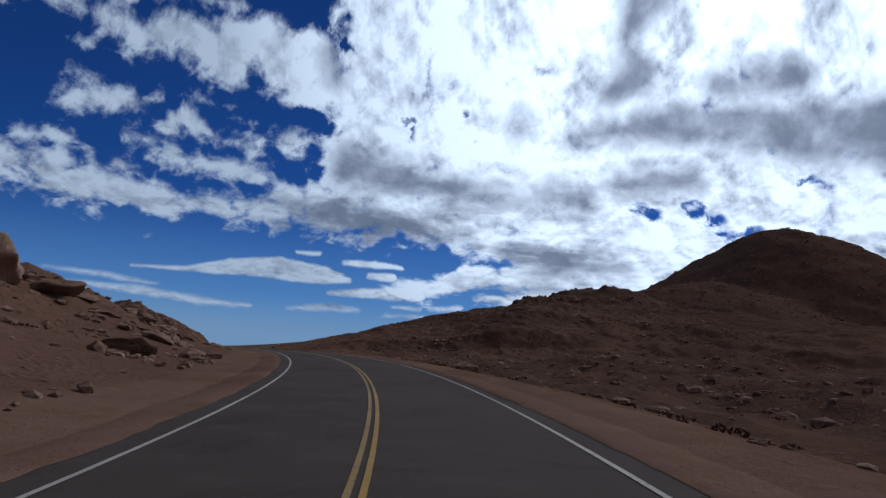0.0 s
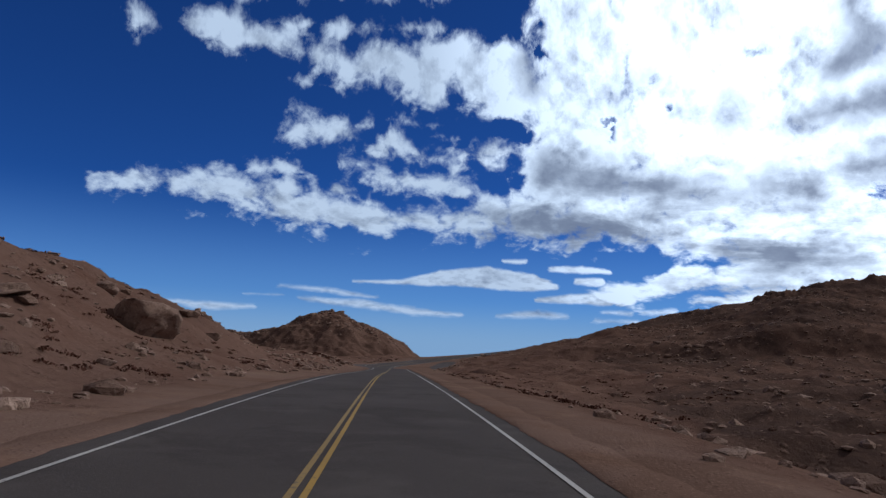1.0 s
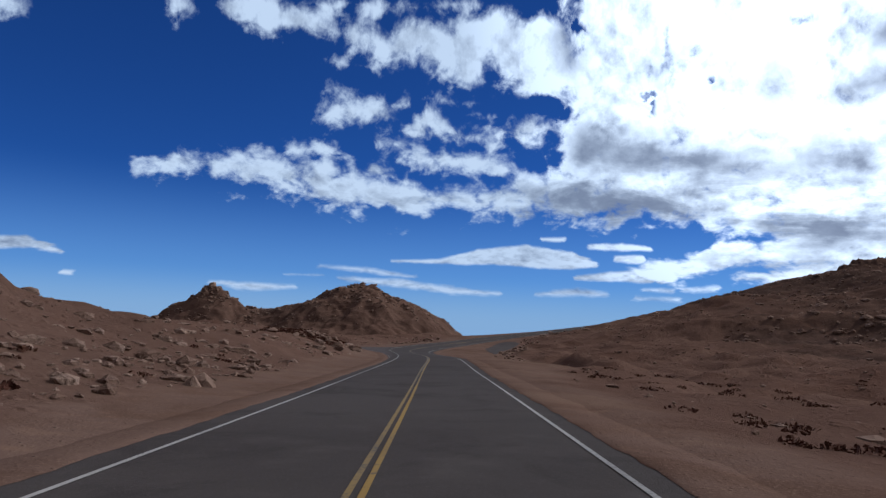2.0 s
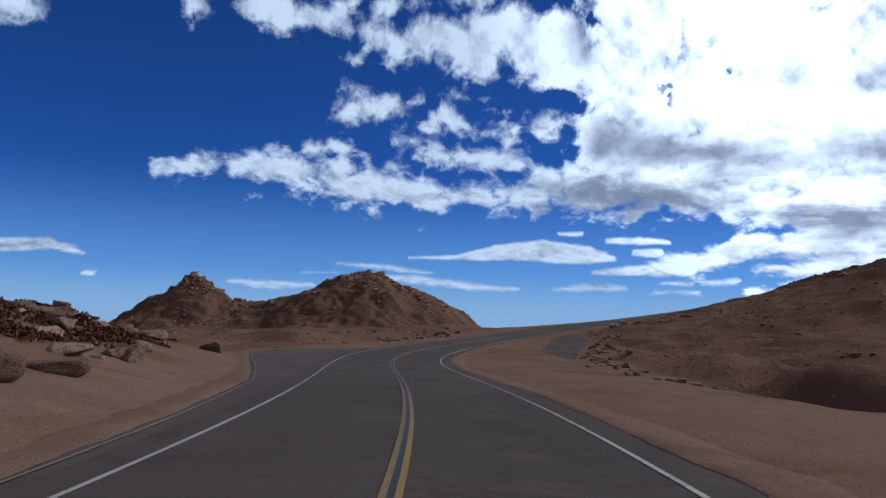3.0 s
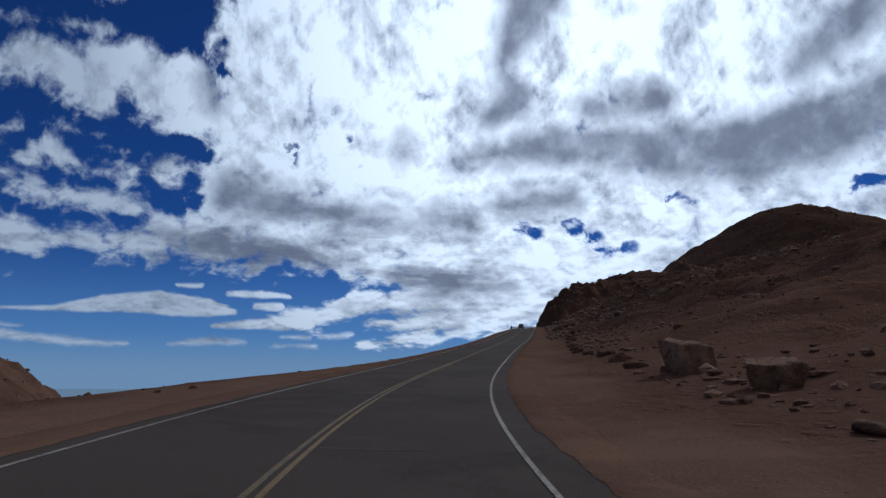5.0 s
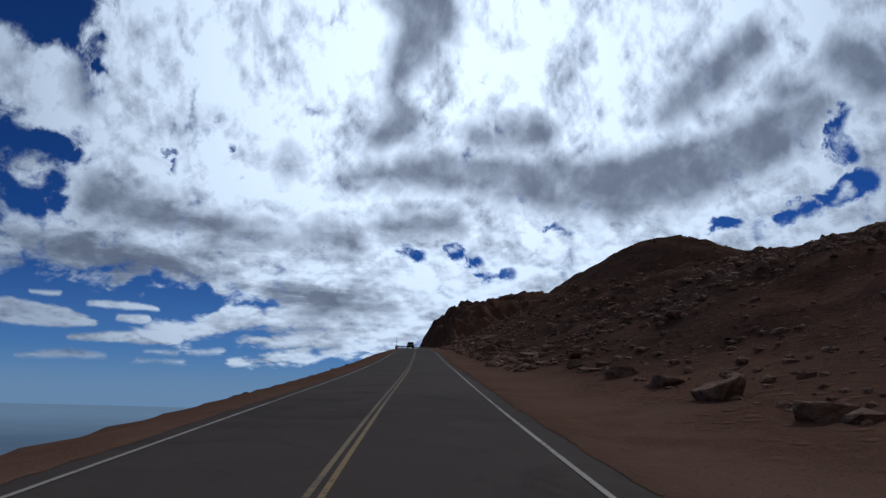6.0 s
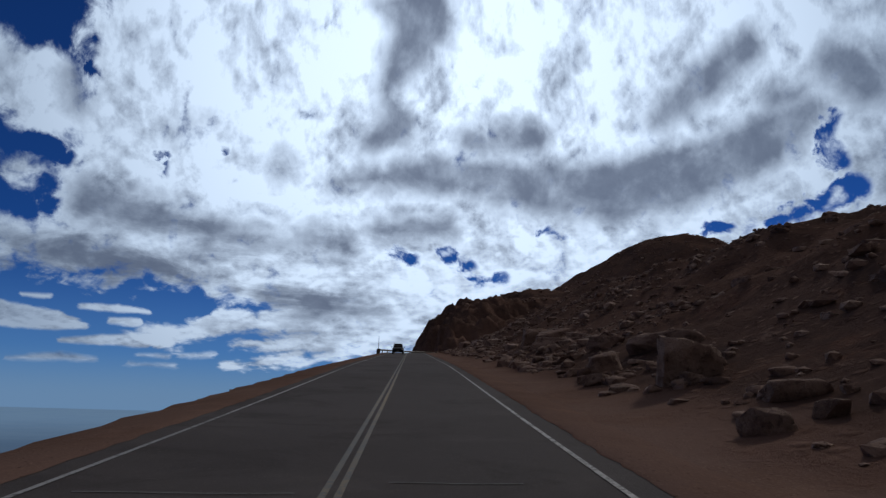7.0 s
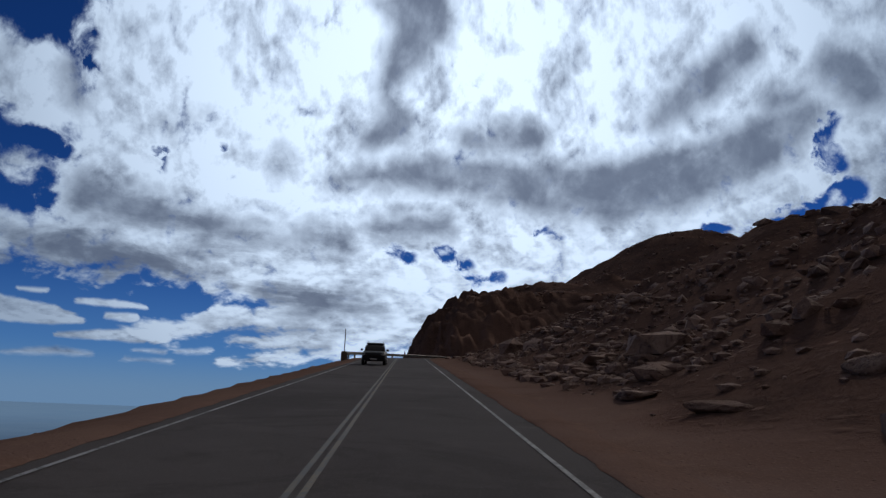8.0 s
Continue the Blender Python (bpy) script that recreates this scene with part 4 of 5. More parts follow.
def boulder(st, lat, size, label, group, mesh=None, sink=0.27, tall=1.0, xy=None):
    x, y = xy if xy else spot(st, lat)
    r = 0.38 * size * S
    zs = land(np.array([x, x + r, x - r, x, x]), np.array([y, y, y, y + r, y - r]))[0]
    z = float(zs[0] * 0.4 + zs.min() * 0.6)
    which = rng.randrange(len(ROCKS)) if mesh is None else mesh
    if size < 0.85 and mesh is None:
        k = size * S / 2 / 0.85
        me = SMALL[which]
        m = Matrix.Rotation(rng.uniform(0, 6.28), 4, "Z") @ Matrix.Rotation(rng.uniform(-0.3, 0.3), 4, "X") @ Matrix.Diagonal((k * rng.uniform(0.85, 1.2), k * rng.uniform(0.8, 1.1), k * rng.uniform(0.85, 1.15) * tall, 1))
        v = np.array([(m @ q.co)[:] for q in me.vertices])
        v += np.array([x, y, z - v[:, 2].min() * (1 - sink * 2)])
        HEAPS.setdefault(group, []).append((v, np.array([f.vertices[:] for f in me.polygons])))
        return None
    ob = new("boulder", ROCKS[which] if size >= 1.3 else SMALL[which])
    k = size * S / 2 / 0.85
    ob.scale = (k * rng.uniform(0.85, 1.2), k * rng.uniform(0.8, 1.1), k * rng.uniform(0.85, 1.15) * tall)
    ob.rotation_euler = (rng.uniform(-0.15, 0.15), rng.uniform(-0.15, 0.15), rng.uniform(0, 6.28))
    low = min(c[2] for c in ob.bound_box) * ob.scale[2]
    ob.location = (x, y, z - low * (1 - sink * 2))
    return tagged(ob, label, "boulder", group)


# the row of set boulders along the foot of the slope
for st, lat, size, tall in ((5.2, 10.6, 0.7, 0.8), (5.2, 9.6, 0.9, 0.6), (5.54, 9.7, 1.0, 0.7), (5.62, 9.5, 0.9, 0.8), (5.7, 9.2, 1.2, 0.6), (5.78, 8.8, 1.0, 0.7), (5.85, 8.4, 1.2, 0.7), (5.95, 8.6, 1.4, 0.7), (6.04, 8.7, 1.1, 0.8), (6.13, 8.8, 1.5, 0.7), (6.22, 9.0, 1.3, 0.7),
                            (6.3, 9.0, 1.4, 0.8), (6.38, 9.2, 1.2, 0.7), (6.47, 9.4, 1.6, 0.7), (6.55, 9.1, 1.5, 0.6), (6.61, 9.3, 0.9, 1.2), (6.68, 10.6, 1.3, 0.9), (6.71, 9.1, 0.95, 0.6), (6.76, 8.9, 0.95, 0.6), (6.82, 8.6, 1.0, 0.9), (6.87, 10.8, 1.4, 0.8), (6.92, 8.5, 1.3, 0.5), (6.93, 9.6, 1.6, 0.7)):
    boulder(st, lat, size, "brown granite boulder in a row along the gravel shoulder", "roadside boulder row", tall=tall)
boulder(5.32, 10.9, 1.95, "squared tan boulder with a flat top beside the gravel", "roadside boulder row", 2, tall=0.85, sink=0.33)
boulder(5.44, 10.5, 2.0, "upright squared brown boulder beside the gravel", "roadside boulder row", 5, tall=1.3, sink=0.36)
boulder(7.45, 8.4, 1.5, "rounded tan boulder standing at the foot of the slope", "slope foot boulders", 5, tall=1.0)
boulder(7.24, 8.9, 1.1, "tilted grey slab leaning beside a boulder", "slope foot boulders", 3)
boulder(7.34, 8.8, 2.1, "large upright dark-brown boulder beside the road", "slope foot boulders", 9, tall=1.15, sink=0.3)
boulder(7.2, 7.0, 0.9, "dark angular block beside a large boulder", "slope foot boulders", 0)
# the dark ledge of blocks
for st, lat, size, tall in ((7.86, 11.5, 3.4, 0.9), (7.93, 12.5, 3.8, 1.0), (8.0, 11.2, 3.0, 0.8), (7.97, 9.6, 2.0, 0.5), (8.05, 12.8, 3.2, 0.8), (7.8, 10.2, 1.8, 0.6), (8.12, 10.4, 2.2, 0.8), (7.7, 12.0, 2.6, 0.7), (7.6, 11.0, 2.2, 0.6), (7.48, 11.5, 2.8, 0.6), (8.34, 7.6, 1.6, 0.45), (8.4, 9.6, 1.7, 0.4), (8.26, 8.0, 1.3, 0.45)):
    boulder(st, lat, size, "dark broken granite block in a ledge above the road", "granite ledge", tall=tall)
boulder(9.52, 5.6, 0.7, "small dark rock lying on the gravel shoulder", "slope foot boulders")
for k in range(96):
    boulder(rng.uniform(6.85, 9.3), 8.0 + 28 * rng.random() ** 1.4, rng.choice((0.5, 0.6, 0.7, 0.9, 1.1, 1.5)), "angular pinkish granite block half buried in the stony slope", "slope boulders", tall=rng.uniform(0.5, 0.9), sink=rng.uniform(0.3, 0.42))
for k in range(22):
    boulder(rng.uniform(7.2, 9.2), rng.uniform(28, 58), rng.choice((0.9, 1.2, 1.6, 2.0)), "dark weathered boulder along the crest of the slope", "crest boulders", tall=rng.uniform(0.6, 0.9), sink=0.34)
for st, lat, size in ((4.78, -7.6, 1.1), (4.72, -8.4, 0.9), (4.7, -7.3, 0.9), (4.74, -9.6, 1.0), (4.84, -9.0, 0.9)):
    boulder(st, lat, size, "pale squared granite block on the outer gravel", "outer shoulder rocks", tall=0.9, sink=0.2)
for k in range(46):
    st = rng.uniform(6.95, 7.75)
    boulder(st, 7.3 + 2.6 * rng.random() ** 1.4, rng.choice((0.4, 0.5, 0.6, 0.8, 0.9, 1.1)), "brown granite rock bedded in the slope foot", "slope foot boulders", tall=rng.uniform(0.6, 1.0), sink=0.34)
for k in range(26):
    boulder(7.0 + 0.5 * rng.random(), 7.6 + 3.5 * rng.random(), rng.choice((0.4, 0.5, 0.7, 0.9, 1.2)), "dark brown granite rock bedded among others at the slope foot", "slope foot boulders", tall=rng.uniform(0.6, 0.9), sink=0.33)
for k in range(16):
    boulder(rng.uniform(5.1, 6.7), rng.uniform(17, 45), rng.choice((0.6, 0.8, 1.1, 1.6, 2.2)), "reddish-brown boulder on the bare slope", "slope boulders", tall=rng.uniform(0.5, 0.9))
for k in range(85):
    st = rng.uniform(4.3, 5.08)
    foot = np.interp(st, [4.3, 4.65, 4.8, 4.9, 5.0, 5.1], [17.5, 17, 16.5, 15, 12.5, 10.5])
    boulder(st, foot + 3.5 * rng.random() ** 1.6, rng.choice((0.3, 0.4, 0.5, 0.6, 0.8, 1.0)), "broken rock heaped along the edge of a turnout", "turnout rocks", tall=rng.uniform(0.6, 0.9), sink=0.22)
for k in range(14):
    boulder(4.05 + rng.gauss(0, 0.05), 19 + rng.gauss(0, 1.6), rng.choice((0.25, 0.3, 0.4, 0.5)), "dark rock lying on the gravel turnout", "turnout rocks", tall=0.7, sink=0.2)
# rocks strewn along the outer shoulder
boulder(4.62, -7.2, 1.25, "pale squared granite block at the end of a rock heap", "outer shoulder rocks", 2)
boulder(4.32, -6.4, 0.95, "pale split granite block with a flat top", "outer shoulder rocks", 3)
for k in range(62):
    st = rng.uniform(4.24, 4.66)
    near = np.interp(st, [4.24, 4.4, 4.6], [-6.2, -6.0, -5.9])
    boulder(st, near - 3.4 * rng.random() ** 1.5, rng.choice((0.3, 0.35, 0.4, 0.5, 0.6, 0.7)), "pale broken granite block in a heap along the gravel shoulder", "outer shoulder rocks", tall=rng.uniform(0.7, 1.0), sink=0.2)
for k in range(22):
    boulder(rng.uniform(4.0, 5.1), -rng.uniform(8.5, 22), rng.choice((0.4, 0.5, 0.7, 0.9)), "half-buried tan rock on the outer flat", "outer flat rocks", tall=0.7)
for st, lat, size in ((3.19, -8.0, 0.95), (3.22, -8.7, 1.2), (3.27, -8.5, 0.9), (3.3, -9.6, 1.3), (3.24, -10.4, 1.0), (3.16, -10.2, 1.2), (3.1, -9.6, 1.1), (3.0, -10.6, 1.3), (2.95, -9.2, 1.0), (3.36, -9.4, 0.9), (3.36, -11.5, 1.2), (3.4, -13, 1.2), (3.3, -12, 1.1), (3.2, -13.5, 1.2), (3.32, -14.5, 1.0), (3.5, -12.5, 1.0), (3.22, -11.6, 1.1), (3.1, -14, 1.1), (3.42, -16, 1.2), (3.25, -17, 1.1), (3.05, -16, 1.0)):
    boulder(st, lat, size, "tan granite block on a scrubby bank", "bank boulders", tall=0.8)
for k in range(46):
    st = rng.uniform(3.12, 3.58)
    boulder(st, np.interp(st, [3.1, 3.35, 3.6], [-8.2, -8.6, -13]) - 7 * rng.random() ** 1.3, rng.choice((0.45, 0.6, 0.8, 0.95, 1.2)), "pale granite block bedded in a scrubby bank", "bank boulders", tall=rng.uniform(0.7, 1.0), sink=0.3)
boulder(3.56, -9.6, 1.3, "squared dark boulder at the end of the paved widening", "bank boulders", 2, tall=0.7)
for k in range(60):
    st = rng.uniform(3.45, 4.35)
    boulder(st, np.interp(st, [3.45, 3.65, 3.9, 4.2, 4.4], [17.6, 17.3, 17.2, 17.0, 18.5]) + rng.gauss(0, 0.7), rng.choice((0.3, 0.4, 0.5, 0.65, 0.8)), "broken rock in a line along the back of the turnout", "turnout rocks", tall=0.8, sink=0.24)
for k in range(58):
    boulder(rng.uniform(5.3, 9.3), -rng.uniform(6.0, 7.2), rng.choice((0.15, 0.2, 0.25, 0.3, 0.38)), "small dark rock along the brink of the drop", "brink rocks", tall=0.7, sink=0.4)
for st, lat, size, tall, kind in ((0.60, -20.0, 6.4, 0.75, 7), (0.66, -17.6, 4.4, 0.45, 3), (0.72, -16.0, 3.4, 0.40, 6), (0.80, -15.0, 2.6, 0.45, 8), (0.50, -10.6, 3.0, 0.55, 1), (0.62, -10.8, 1.6, 0.7, 4),
                                  (0.95, -14.0, 2.0, 0.6, 2), (1.05, -13.0, 2.2, 0.7, 5), (0.9, -21.0, 4.6, 0.6, 1), (1.3, -17.0, 2.2, 0.8, 5), (1.76, -17.6, 5.0, 0.75, 9), (1.54, -18.6, 2.4, 0.6, 7), (1.6, -26.0, 2.4, 0.7, 2), (1.9, -24.0, 2.6, 0.7, 5), (2.1, -21.0, 2.2, 0.7, 2)):
    boulder(st, lat, size, "weathered tan granite outcrop bedded in the cut slope", "cut slope rocks", kind, tall=tall, sink=0.24)
for k in range(36):
    boulder(rng.uniform(0.4, 3.0), -rng.uniform(10, 36), rng.choice((0.5, 0.6, 0.8, 1.0, 1.4, 1.9)), "brown granite rock on the cut slope", "cut slope rocks", tall=rng.uniform(0.5, 0.9))
for k in range(26):
    u = rng.uniform(-1, 1)
    boulder(0, 0, rng.uniform(2.0, 5.5), "jagged granite outcrop on a small rocky hill", "hilltop outcrops", xy=((-336 + 17 * u + rng.gauss(0, 4)) * S, (548 + 9 * u + rng.gauss(0, 6)) * S), tall=rng.uniform(1.0, 1.9), sink=0.2)
for k in range(44):
    boulder(0, 0, rng.uniform(1.6, 4.2), "granite outcrop on the crest of a rocky hill", "hilltop outcrops", xy=((-252 + rng.gauss(0, 17)) * S, (582 + rng.gauss(0, 13)) * S), tall=rng.uniform(0.6, 0.95), sink=0.34)
for k in range(7):
    boulder(0, 0, rng.uniform(1.5, 3.4), "dark granite knob at the end of a rocky hill", "hilltop outcrops", xy=((-219 + 3 * k + rng.gauss(0, 1.5)) * S, (580 - 2 * k) * S), tall=1.0, sink=0.3)
for k in range(18):
    u = k / 17
    boulder(0, 0, rng.uniform(4.0, 8.0), "dark jagged crag of bare granite on the mountain's edge", "crag blocks", xy=((95 + 70 * u + rng.uniform(-6, 6)) * S, (880 + 12 * u + rng.uniform(-12, 12)) * S), tall=0.8, sink=0.42)
for st, lat, size in ((9.62, -9.5, 3.0), (9.7, -11, 3.6), (9.8, -10, 4.0), (9.95, -11, 3.6), (9.5, -8.6, 1.8), (10.1, -10, 3.4)):
    boulder(st, lat, size, "dark jagged rock standing behind the guardrail", "rocks behind the rail", tall=1.1)

for group, made in HEAPS.items():
    counts = np.cumsum([0] + [len(v) for v, _ in made])
    heap_ob = link_mesh("rocks", np.concatenate([v for v, _ in made]), np.concatenate([f + n for (_, f), n in zip(made, counts)]), STONES)
    tagged(heap_ob, "small broken granite rocks among the " + group, "rocks", kind="stuff")


def loose(name, count, pick, sizes, seed, label):
    """Thousands of loose stones as one mesh."""
    r = np.random.default_rng(seed)
    base = bmesh.new()
    bmesh.ops.create_icosphere(base, subdivisions=1, radius=1.0)
    bv = np.array([v.co[:] for v in base.verts])
    base.verts.ensure_lookup_table()
    bf = np.array([[v.index for v in f.verts] for f in base.faces])
    base.free()
    x, y = pick(r, count)
    z, d, st = land(x, y)
    keep = (field(x, y, 11 * S, 61, 3) + 0.55 * r.standard_normal(len(x)) > 0.1) & (np.abs(d) / S > 5.6) & (gravelly(x, y, d, st) + r.random(len(x)) * 0.97 < 1)
    x, y, z = x[keep], y[keep], z[keep]
    n = len(x)
    k = np.exp(r.normal(math.log(sizes[0]), sizes[1], n)).clip(sizes[2], sizes[3]) * S / 2
    shape = np.stack([k * r.uniform(0.7, 1.4, n), k * r.uniform(0.7, 1.4, n), k * r.uniform(0.35, 0.8, n)], 1)
    ang = r.uniform(0, 6.28, n)
    jit = bv[None] * (1 + r.uniform(-0.3, 0.3, (n, len(bv), 1)))
    p = jit * shape[:, None]
    c, s = np.cos(ang)[:, None], np.sin(ang)[:, None]
    v = np.stack([p[..., 0] * c - p[..., 1] * s + x[:, None], p[..., 0] * s + p[..., 1] * c + y[:, None], p[..., 2] + (z + shape[:, 2] * 0.12)[:, None]], -1)
    f = (bf[None] + (np.arange(n) * len(bv))[:, None, None]).reshape(-1, 3)
    return tagged(link_mesh(name, v.reshape(-1, 3), f, STONES, smooth=False), label, "stones", kind="stuff")


def beside(st0, st1, lat0, lat1, power=1.6):
    def pick(r, n):
        return spot(r.uniform(st0, st1, n), lat0 + (lat1 - lat0) * r.random(n) ** power)
    return pick


loose("loose_stones", 4500, beside(4.9, 6.8, 9, 60), (0.22, 0.6, 0.1, 0.7), 1, "loose granite stones strewn over the upper slope")
loose("loose_stones", 21000, beside(6.7, 9.5, 6.8, 60), (0.28, 0.7, 0.1, 1.2), 7, "loose granite stones strewn over the steep slope")
loose("loose_stones", 9000, beside(-0.4, 3.2, -7, -45), (0.30, 0.6, 0.1, 1.1), 2, "loose stones strewn over the cut slope")
loose("loose_stones", 7000, beside(-0.4, 5.0, 7.5, 62, 1.05), (0.22, 0.6, 0.08, 1.0), 3, "loose stones strewn over the reddish valley side")
loose("loose_stones", 4500, beside(3.2, 9.0, -7.5, -50), (0.16, 0.5, 0.08, 0.45), 4, "loose stones beyond the outer shoulder")


def on_hills(r, n):
    h = n // 4
    return np.concatenate([r.normal(-340, 26, h), r.normal(-255, 30, h), r.uniform(-30, 170, n - 2 * h)]) * S, np.concatenate([r.normal(546, 24, h), r.normal(588, 30, h), r.uniform(290, 660, n - 2 * h)]) * S


def on_valley_side(r, n):
    return r.uniform(-12, 150, n) * S, (35 + 400 * r.random(n) ** 0.8) * S


def on_mountain(r, n):
    return r.uniform(120, 760, n) * S, r.uniform(840, 1450, n) * S


loose("loose_stones", 15000, on_valley_side, (0.62, 0.55, 0.25, 2.0), 8, "angular grey-brown stones covering the valley side")
loose("loose_stones", 7000, on_mountain, (2.2, 0.5, 1.0, 6.0), 9, "dark blocks strewn over the mountain")
loose("loose_stones", 16000, on_hills, (0.9, 0.5, 0.4, 2.6), 5, "angular blocks strewn over rocky hills and far slopes")


# ---------------------------------------------------------------- guardrail, marker pole and the oncoming car
RUST = material("weathered_steel", 0.6, lambda t, p: (mix(t, noise_tex(t, p, 6.0, 4, 0.6).smooth(0.35, 0.65), (0.075, 0.060, 0.050), (0.11, 0.092, 0.080)), None, 0), metal=0.2)
TIMBER = material("weathered_timber", 0.85, lambda t, p: (mix(t, noise_tex(t, p, 9.0, 5, 0.6).smooth(0.35, 0.65), (0.10, 0.075, 0.058), (0.16, 0.12, 0.095)), None, 0))


def box(bm, x0, x1, y0, y1, z0, z1, bevel=0.0):
    made = bmesh.ops.create_cube(bm, size=1.0, matrix=Matrix.Translation(((x0 + x1) / 2, (y0 + y1) / 2, (z0 + z1) / 2)) @ Matrix.Diagonal((x1 - x0, y1 - y0, z1 - z0, 1)))
    if bevel:
        edges = list({e for v in made["verts"] for e in v.link_edges})
        bmesh.ops.bevel(bm, geom=edges, offset=bevel, segments=2, affect="EDGES")


def guardrail():
    rail = tagged(new("guardrail"), "weathered steel guardrail on timber posts along the brink", "guardrail")
    rows = np.where((STATION > 9.3) & (STATION < 11.2))[0]
    P = LINE[rows, :3] + SIDE[rows] * (-5.4 * S)
    N = SIDE[rows]
    z, _, _ = land(P[:, 0], P[:, 1])
    prof = ((0.0, 0.42), (0.07, 0.47), (0.07, 0.53), (0.0, 0.575), (0.07, 0.62), (0.07, 0.68), (0.0, 0.73))
    base = P.copy()
    base[:, 2] = np.maximum(z, P[:, 2] - 0.1)
    v = np.stack([base + N * (a * S) + np.array([0, 0, b * S * 1.15]) for a, b in prof], 1)
    v2 = v - N[:, None] * 0.012
    faces = grid_faces(len(rows), len(prof))
    n = len(rows) * len(prof)
    link_mesh("beam", np.concatenate([v.reshape(-1, 3), v2.reshape(-1, 3)]), np.concatenate([faces, faces[:, ::-1] + n]), RUST, rail)
    for k in range(0, len(rows), 3):
        bm = bmesh.new()
        box(bm, -0.09 * S, 0.09 * S, -0.09 * S, 0.09 * S, -0.25, 0.88 * S, 0.012)
        p = part("post", bm, TIMBER, rail)
        p.location = Vector(base[k]) - Vector(N[k]) * (0.13 * S)
        p.rotation_euler = (0, 0, math.atan2(N[k][1], N[k][0]))
    return rail


guardrail()


def snow_pole(st, lat):
    x, y = (float(q) for q in spot(st, lat))
    z = float(land(np.array([x]), np.array([y]))[0][0])
    pole = tagged(new("marker_pole"), "tall thin dark marker pole beside the guardrail's end", "pole")
    pole.location = (x, y, z)
    bm = bmesh.new()
    bmesh.ops.create_cone(bm, cap_ends=True, segments=10, radius1=0.055 * S, radius2=0.045 * S, depth=3.4 * S, matrix=Matrix.Translation((0, 0, 1.6 * S)))
    part("shaft", bm, TIMBER, pole)
    bm = bmesh.new()
    box(bm, -0.3 * S, 0.3 * S, -0.3 * S, 0.3 * S, -0.1, 0.95 * S, 0.03)
    part("footing", bm, TIMBER, pole, "squat timber block at the pole's foot")


snow_pole(9.3, -5.5)

PAINT = material("dark_car_paint", 0.55, lambda t, p: (mix(t, noise_tex(t, p, 2.0, 3, 0.6), (0.014, 0.016, 0.022), (0.020, 0.022, 0.028)), None, 0), spec=0.22)
GLASS = material("car_glass", 0.08, lambda t, p: ((0.010, 0.012, 0.014), None, 0), spec=0.6)
RUBBER = material("tyre_rubber", 0.9, lambda t, p: ((0.016, 0.016, 0.016), None, 0))
CHROME = material("bright_trim", 0.3, lambda t, p: ((0.5, 0.5, 0.5), None, 0), metal=1.0)
PLASTIC = material("black_trim", 0.7, lambda t, p: ((0.018, 0.018, 0.019), None, 0))
LAMP = material("lamp_lens", 0.15, lambda t, p: ((0.45, 0.46, 0.47), None, 0), spec=0.6)


def loft(bm, rings):
    """Skin through rings of points; both ends closed."""
    made = [[bm.verts.new(p) for p in ring] for ring in rings]
    k = len(made[0])
    for a, b in zip(made, made[1:]):
        for i in range(k):
            bm.faces.new((a[i], a[(i + 1) % k], b[(i + 1) % k], b[i]))
    bm.faces.new(made[0][::-1])
    bm.faces.new(made[-1])
    bmesh.ops.recalc_face_normals(bm, faces=bm.faces)
    for f in bm.faces:
        f.smooth = True


def rounded(y, half, z0, z1, k=16, power=5.0):
    out = []
    for i in range(k):
        a = 2 * math.pi * (i + 0.5) / k
        c, s = math.cos(a), math.sin(a)
        out.append((half * math.copysign(abs(c) ** (2 / power), c), y, (z0 + z1) / 2 + (z1 - z0) / 2 * math.copysign(abs(s) ** (2 / power), s)))
    return out


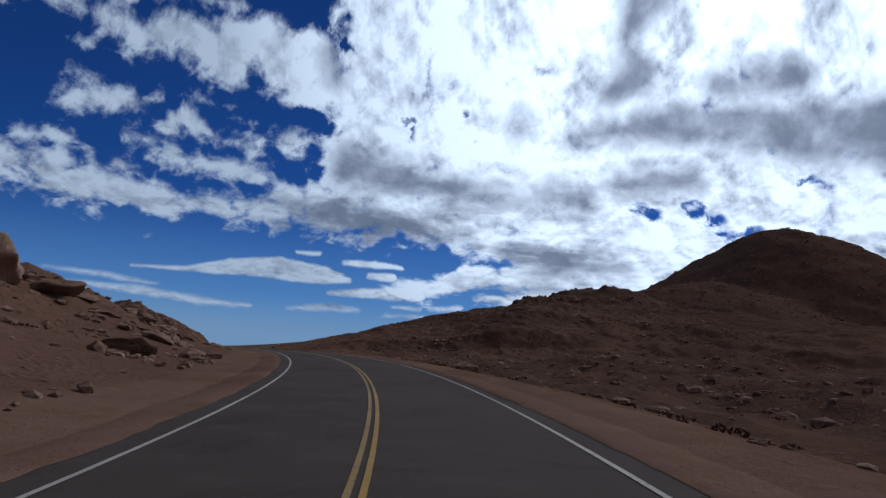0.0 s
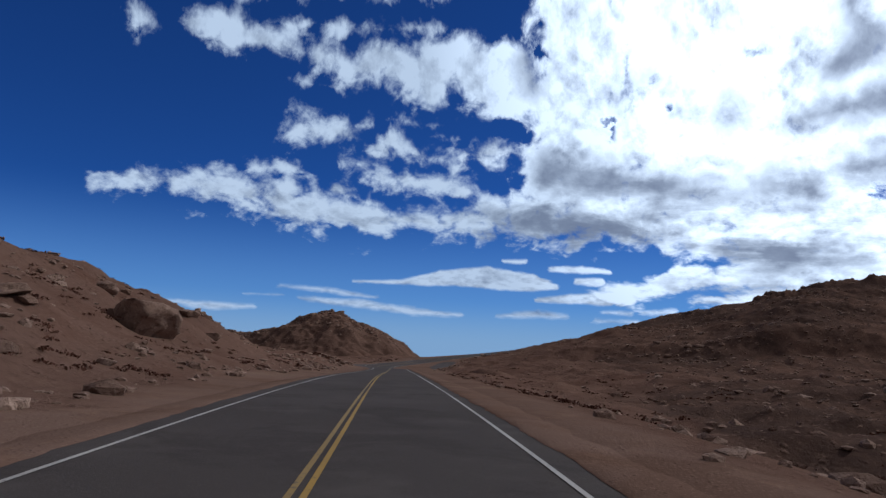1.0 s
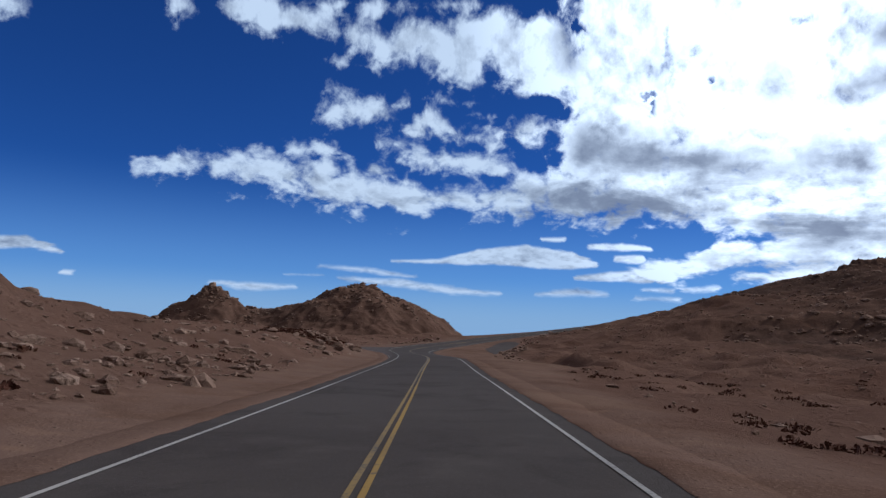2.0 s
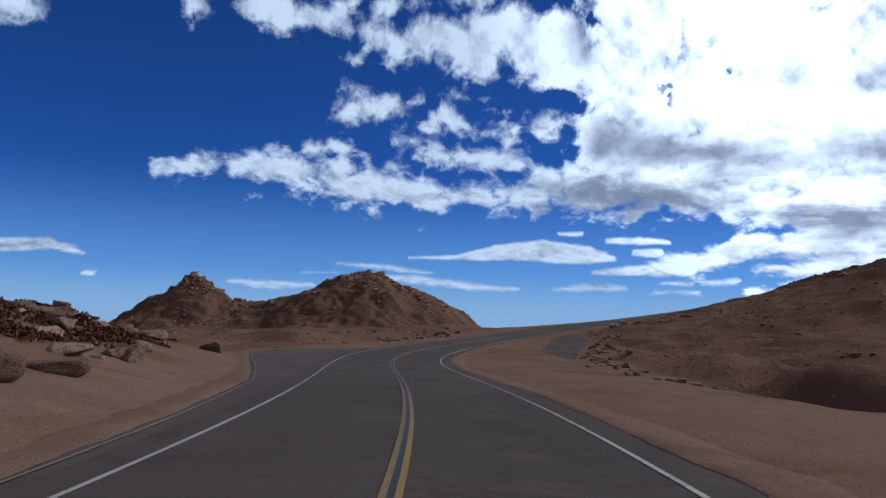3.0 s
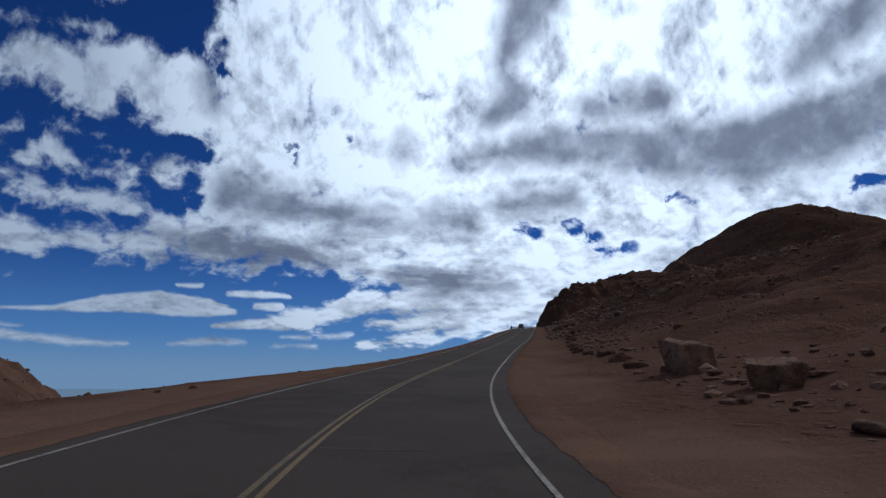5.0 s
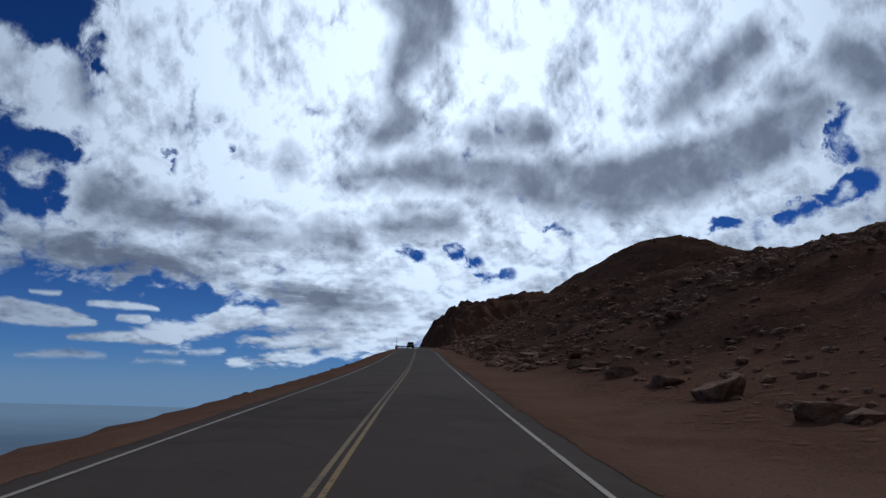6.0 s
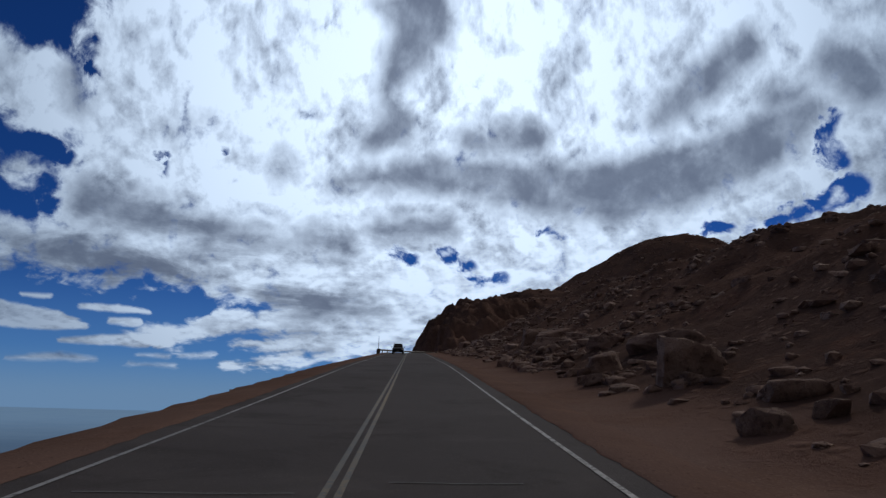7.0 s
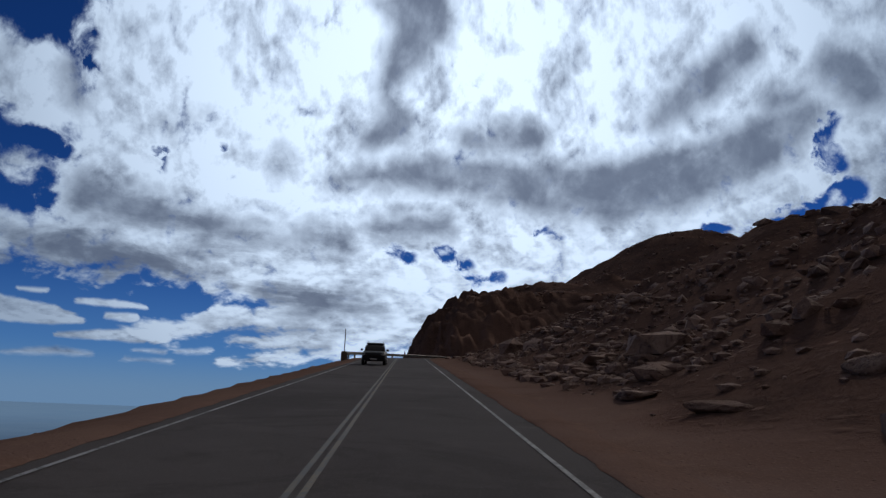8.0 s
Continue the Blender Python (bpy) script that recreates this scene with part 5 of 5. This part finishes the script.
def car():
    """A dark sport utility car; its nose points to -y, its origin lies on the road."""
    c = tagged(new("car"), "dark grey sport utility car coming down the far lane", "car")
    bm = bmesh.new()
    loft(bm, [rounded(y, w, a, b) for y, w, a, b in ((-2.3, 0.72, 0.42, 0.82), (-2.2, 0.86, 0.34, 0.95), (-1.7, 0.92, 0.30, 1.04), (-0.9, 0.94, 0.28, 1.10), (0.6, 0.95, 0.28, 1.12), (1.7, 0.94, 0.30, 1.12), (2.2, 0.88, 0.36, 1.06), (2.3, 0.78, 0.42, 0.95))])
    body = part("body", bm, PAINT, c)
    bm = bmesh.new()
    loft(bm, [rounded(y, w, 1.02, b, power=4.0) for y, w, b in ((-0.95, 0.80, 1.12), (-0.45, 0.78, 1.50), (0.0, 0.76, 1.66), (1.4, 0.75, 1.66), (1.9, 0.74, 1.55), (2.2, 0.76, 1.14))])
    part("windows", bm, GLASS, c, "dark tinted car windows")
    bm = bmesh.new()
    loft(bm, [rounded(y, w, a, b, power=3.0) for y, w, a, b in ((-0.25, 0.66, 1.60, 1.66), (0.1, 0.71, 1.63, 1.72), (1.3, 0.71, 1.63, 1.73), (1.95, 0.66, 1.56, 1.64))])
    roof = part("roof", bm, PAINT, c)
    for x in (-0.6, 0.6):
        bm = bmesh.new()
        box(bm, x - 0.025, x + 0.025, 0.0, 1.6, 1.74, 1.79, 0.01)
        part("roof_rail", bm, CHROME, roof, "bright roof rail")
    for x in (-0.82, 0.82):
        for y in (-1.42, 1.42):
            bm = bmesh.new()
            bmesh.ops.create_cone(bm, cap_ends=True, segments=28, radius1=0.36, radius2=0.36, depth=0.24, matrix=Matrix.Translation((x, y, 0.36)) @ Matrix.Rotation(math.pi / 2, 4, "Y"))
            w = part("wheel", bm, RUBBER, c)
            bm = bmesh.new()
            bmesh.ops.create_cone(bm, cap_ends=True, segments=20, radius1=0.23, radius2=0.21, depth=0.26, matrix=Matrix.Translation((x, y, 0.36)) @ Matrix.Rotation(math.pi / 2, 4, "Y"))
            part("rim", bm, CHROME, w)
    bm = bmesh.new()
    box(bm, -0.42, 0.42, -2.31, -2.2, 0.62, 0.86, 0.03)
    part("grille", bm, PLASTIC, c, "black grille")
    bm = bmesh.new()
    box(bm, -0.80, 0.80, -2.34, -2.15, 0.34, 0.54, 0.06)
    bumper = part("bumper", bm, PLASTIC, c, "black front bumper")
    bm = bmesh.new()
    box(bm, -0.26, 0.26, -2.36, -2.335, 0.42, 0.53, 0.008)
    part("plate", bm, LAMP, bumper, "plain pale plate")
    for x in (-1, 1):
        bm = bmesh.new()
        box(bm, x * 0.63 - 0.17, x * 0.63 + 0.17, -2.28, -2.1, 0.72, 0.88, 0.04)
        part("headlight", bm, LAMP, c, "clear headlight")
        bm = bmesh.new()
        box(bm, x * 1.02 - 0.10, x * 1.02 + 0.10, -0.78, -0.66, 1.08, 1.24, 0.03)
        part("mirror", bm, PAINT, c)
    for ch in c.children_recursive:
        for f in ch.data.polygons:
            f.use_smooth = True
    i = int(np.argmin(np.abs(STATION - 8.98)))
    d = tang[i]
    c.location = LINE[i, :3] + SIDE[i] * (-1.4 * S)
    c.rotation_euler = (Matrix(((d[1], d[0], 0), (-d[0], d[1], 0), (0, 0, 1))) @ Matrix.Rotation(math.asin(d[2]), 3, "X")).to_euler()
    c.scale = (S, S, S)
    return c


car()


# ---------------------------------------------------------------- low scrub
SCRUB = material("dry_scrub", 0.95, lambda t, p: (mix(t, noise_tex(t, p, 1.5, 4, 0.6).smooth(0.35, 0.65), (0.085, 0.036, 0.028), (0.115, 0.056, 0.040)), None, 0), spec=0.1)


def scrub(count, pick, seed, label, bare=0.12):
    """Low cushions of dry leaves and twigs, one mesh."""
    r = np.random.default_rng(seed)
    x, y = pick(r, count)
    z, d, st = land(x, y)
    keep = (field(x, y, 7 * S, 93, 3) > bare) & (gravelly(x, y, d, st) < 0.3)
    x, y, z = x[keep], y[keep], z[keep]
    n, k = len(x), 36
    wide = r.uniform(0.25, 0.7, n) * S
    a, rad, up = r.uniform(0, 6.28, (n, k)), np.sqrt(r.random((n, k))), r.random((n, k))
    c = np.stack([np.cos(a) * rad * wide[:, None] + x[:, None], np.sin(a) * rad * wide[:, None] + y[:, None], z[:, None] + (1 - rad**2) * up * 0.17 * S], -1)
    leaf = r.uniform(0.05, 0.12, (n, k, 1)) * S
    e1 = r.standard_normal((n, k, 3))
    e1 /= np.linalg.norm(e1, axis=-1, keepdims=True)
    e2 = r.standard_normal((n, k, 3))
    e2 /= np.linalg.norm(e2, axis=-1, keepdims=True)
    v = np.stack([c - e1 * leaf, c + e2 * leaf * 0.6, c + e1 * leaf, c - e2 * leaf * 0.6], 2).reshape(-1, 3)
    return tagged(link_mesh("scrub", v, np.arange(len(v)).reshape(-1, 4), SCRUB, smooth=False), label, "scrub", kind="stuff")


scrub(1300, beside(3.15, 3.62, -9.5, -19, 1.0), 21, "dark red-brown dry scrub on a rocky bank", -0.1)
scrub(1500, beside(-0.3, 2.6, -9, -34, 1.0), 22, "dark dry scrub patches on the cut slope")
scrub(1800, beside(-0.3, 3.0, 8, 40, 1.2), 23, "dry brown scrub below the gravel shoulder")
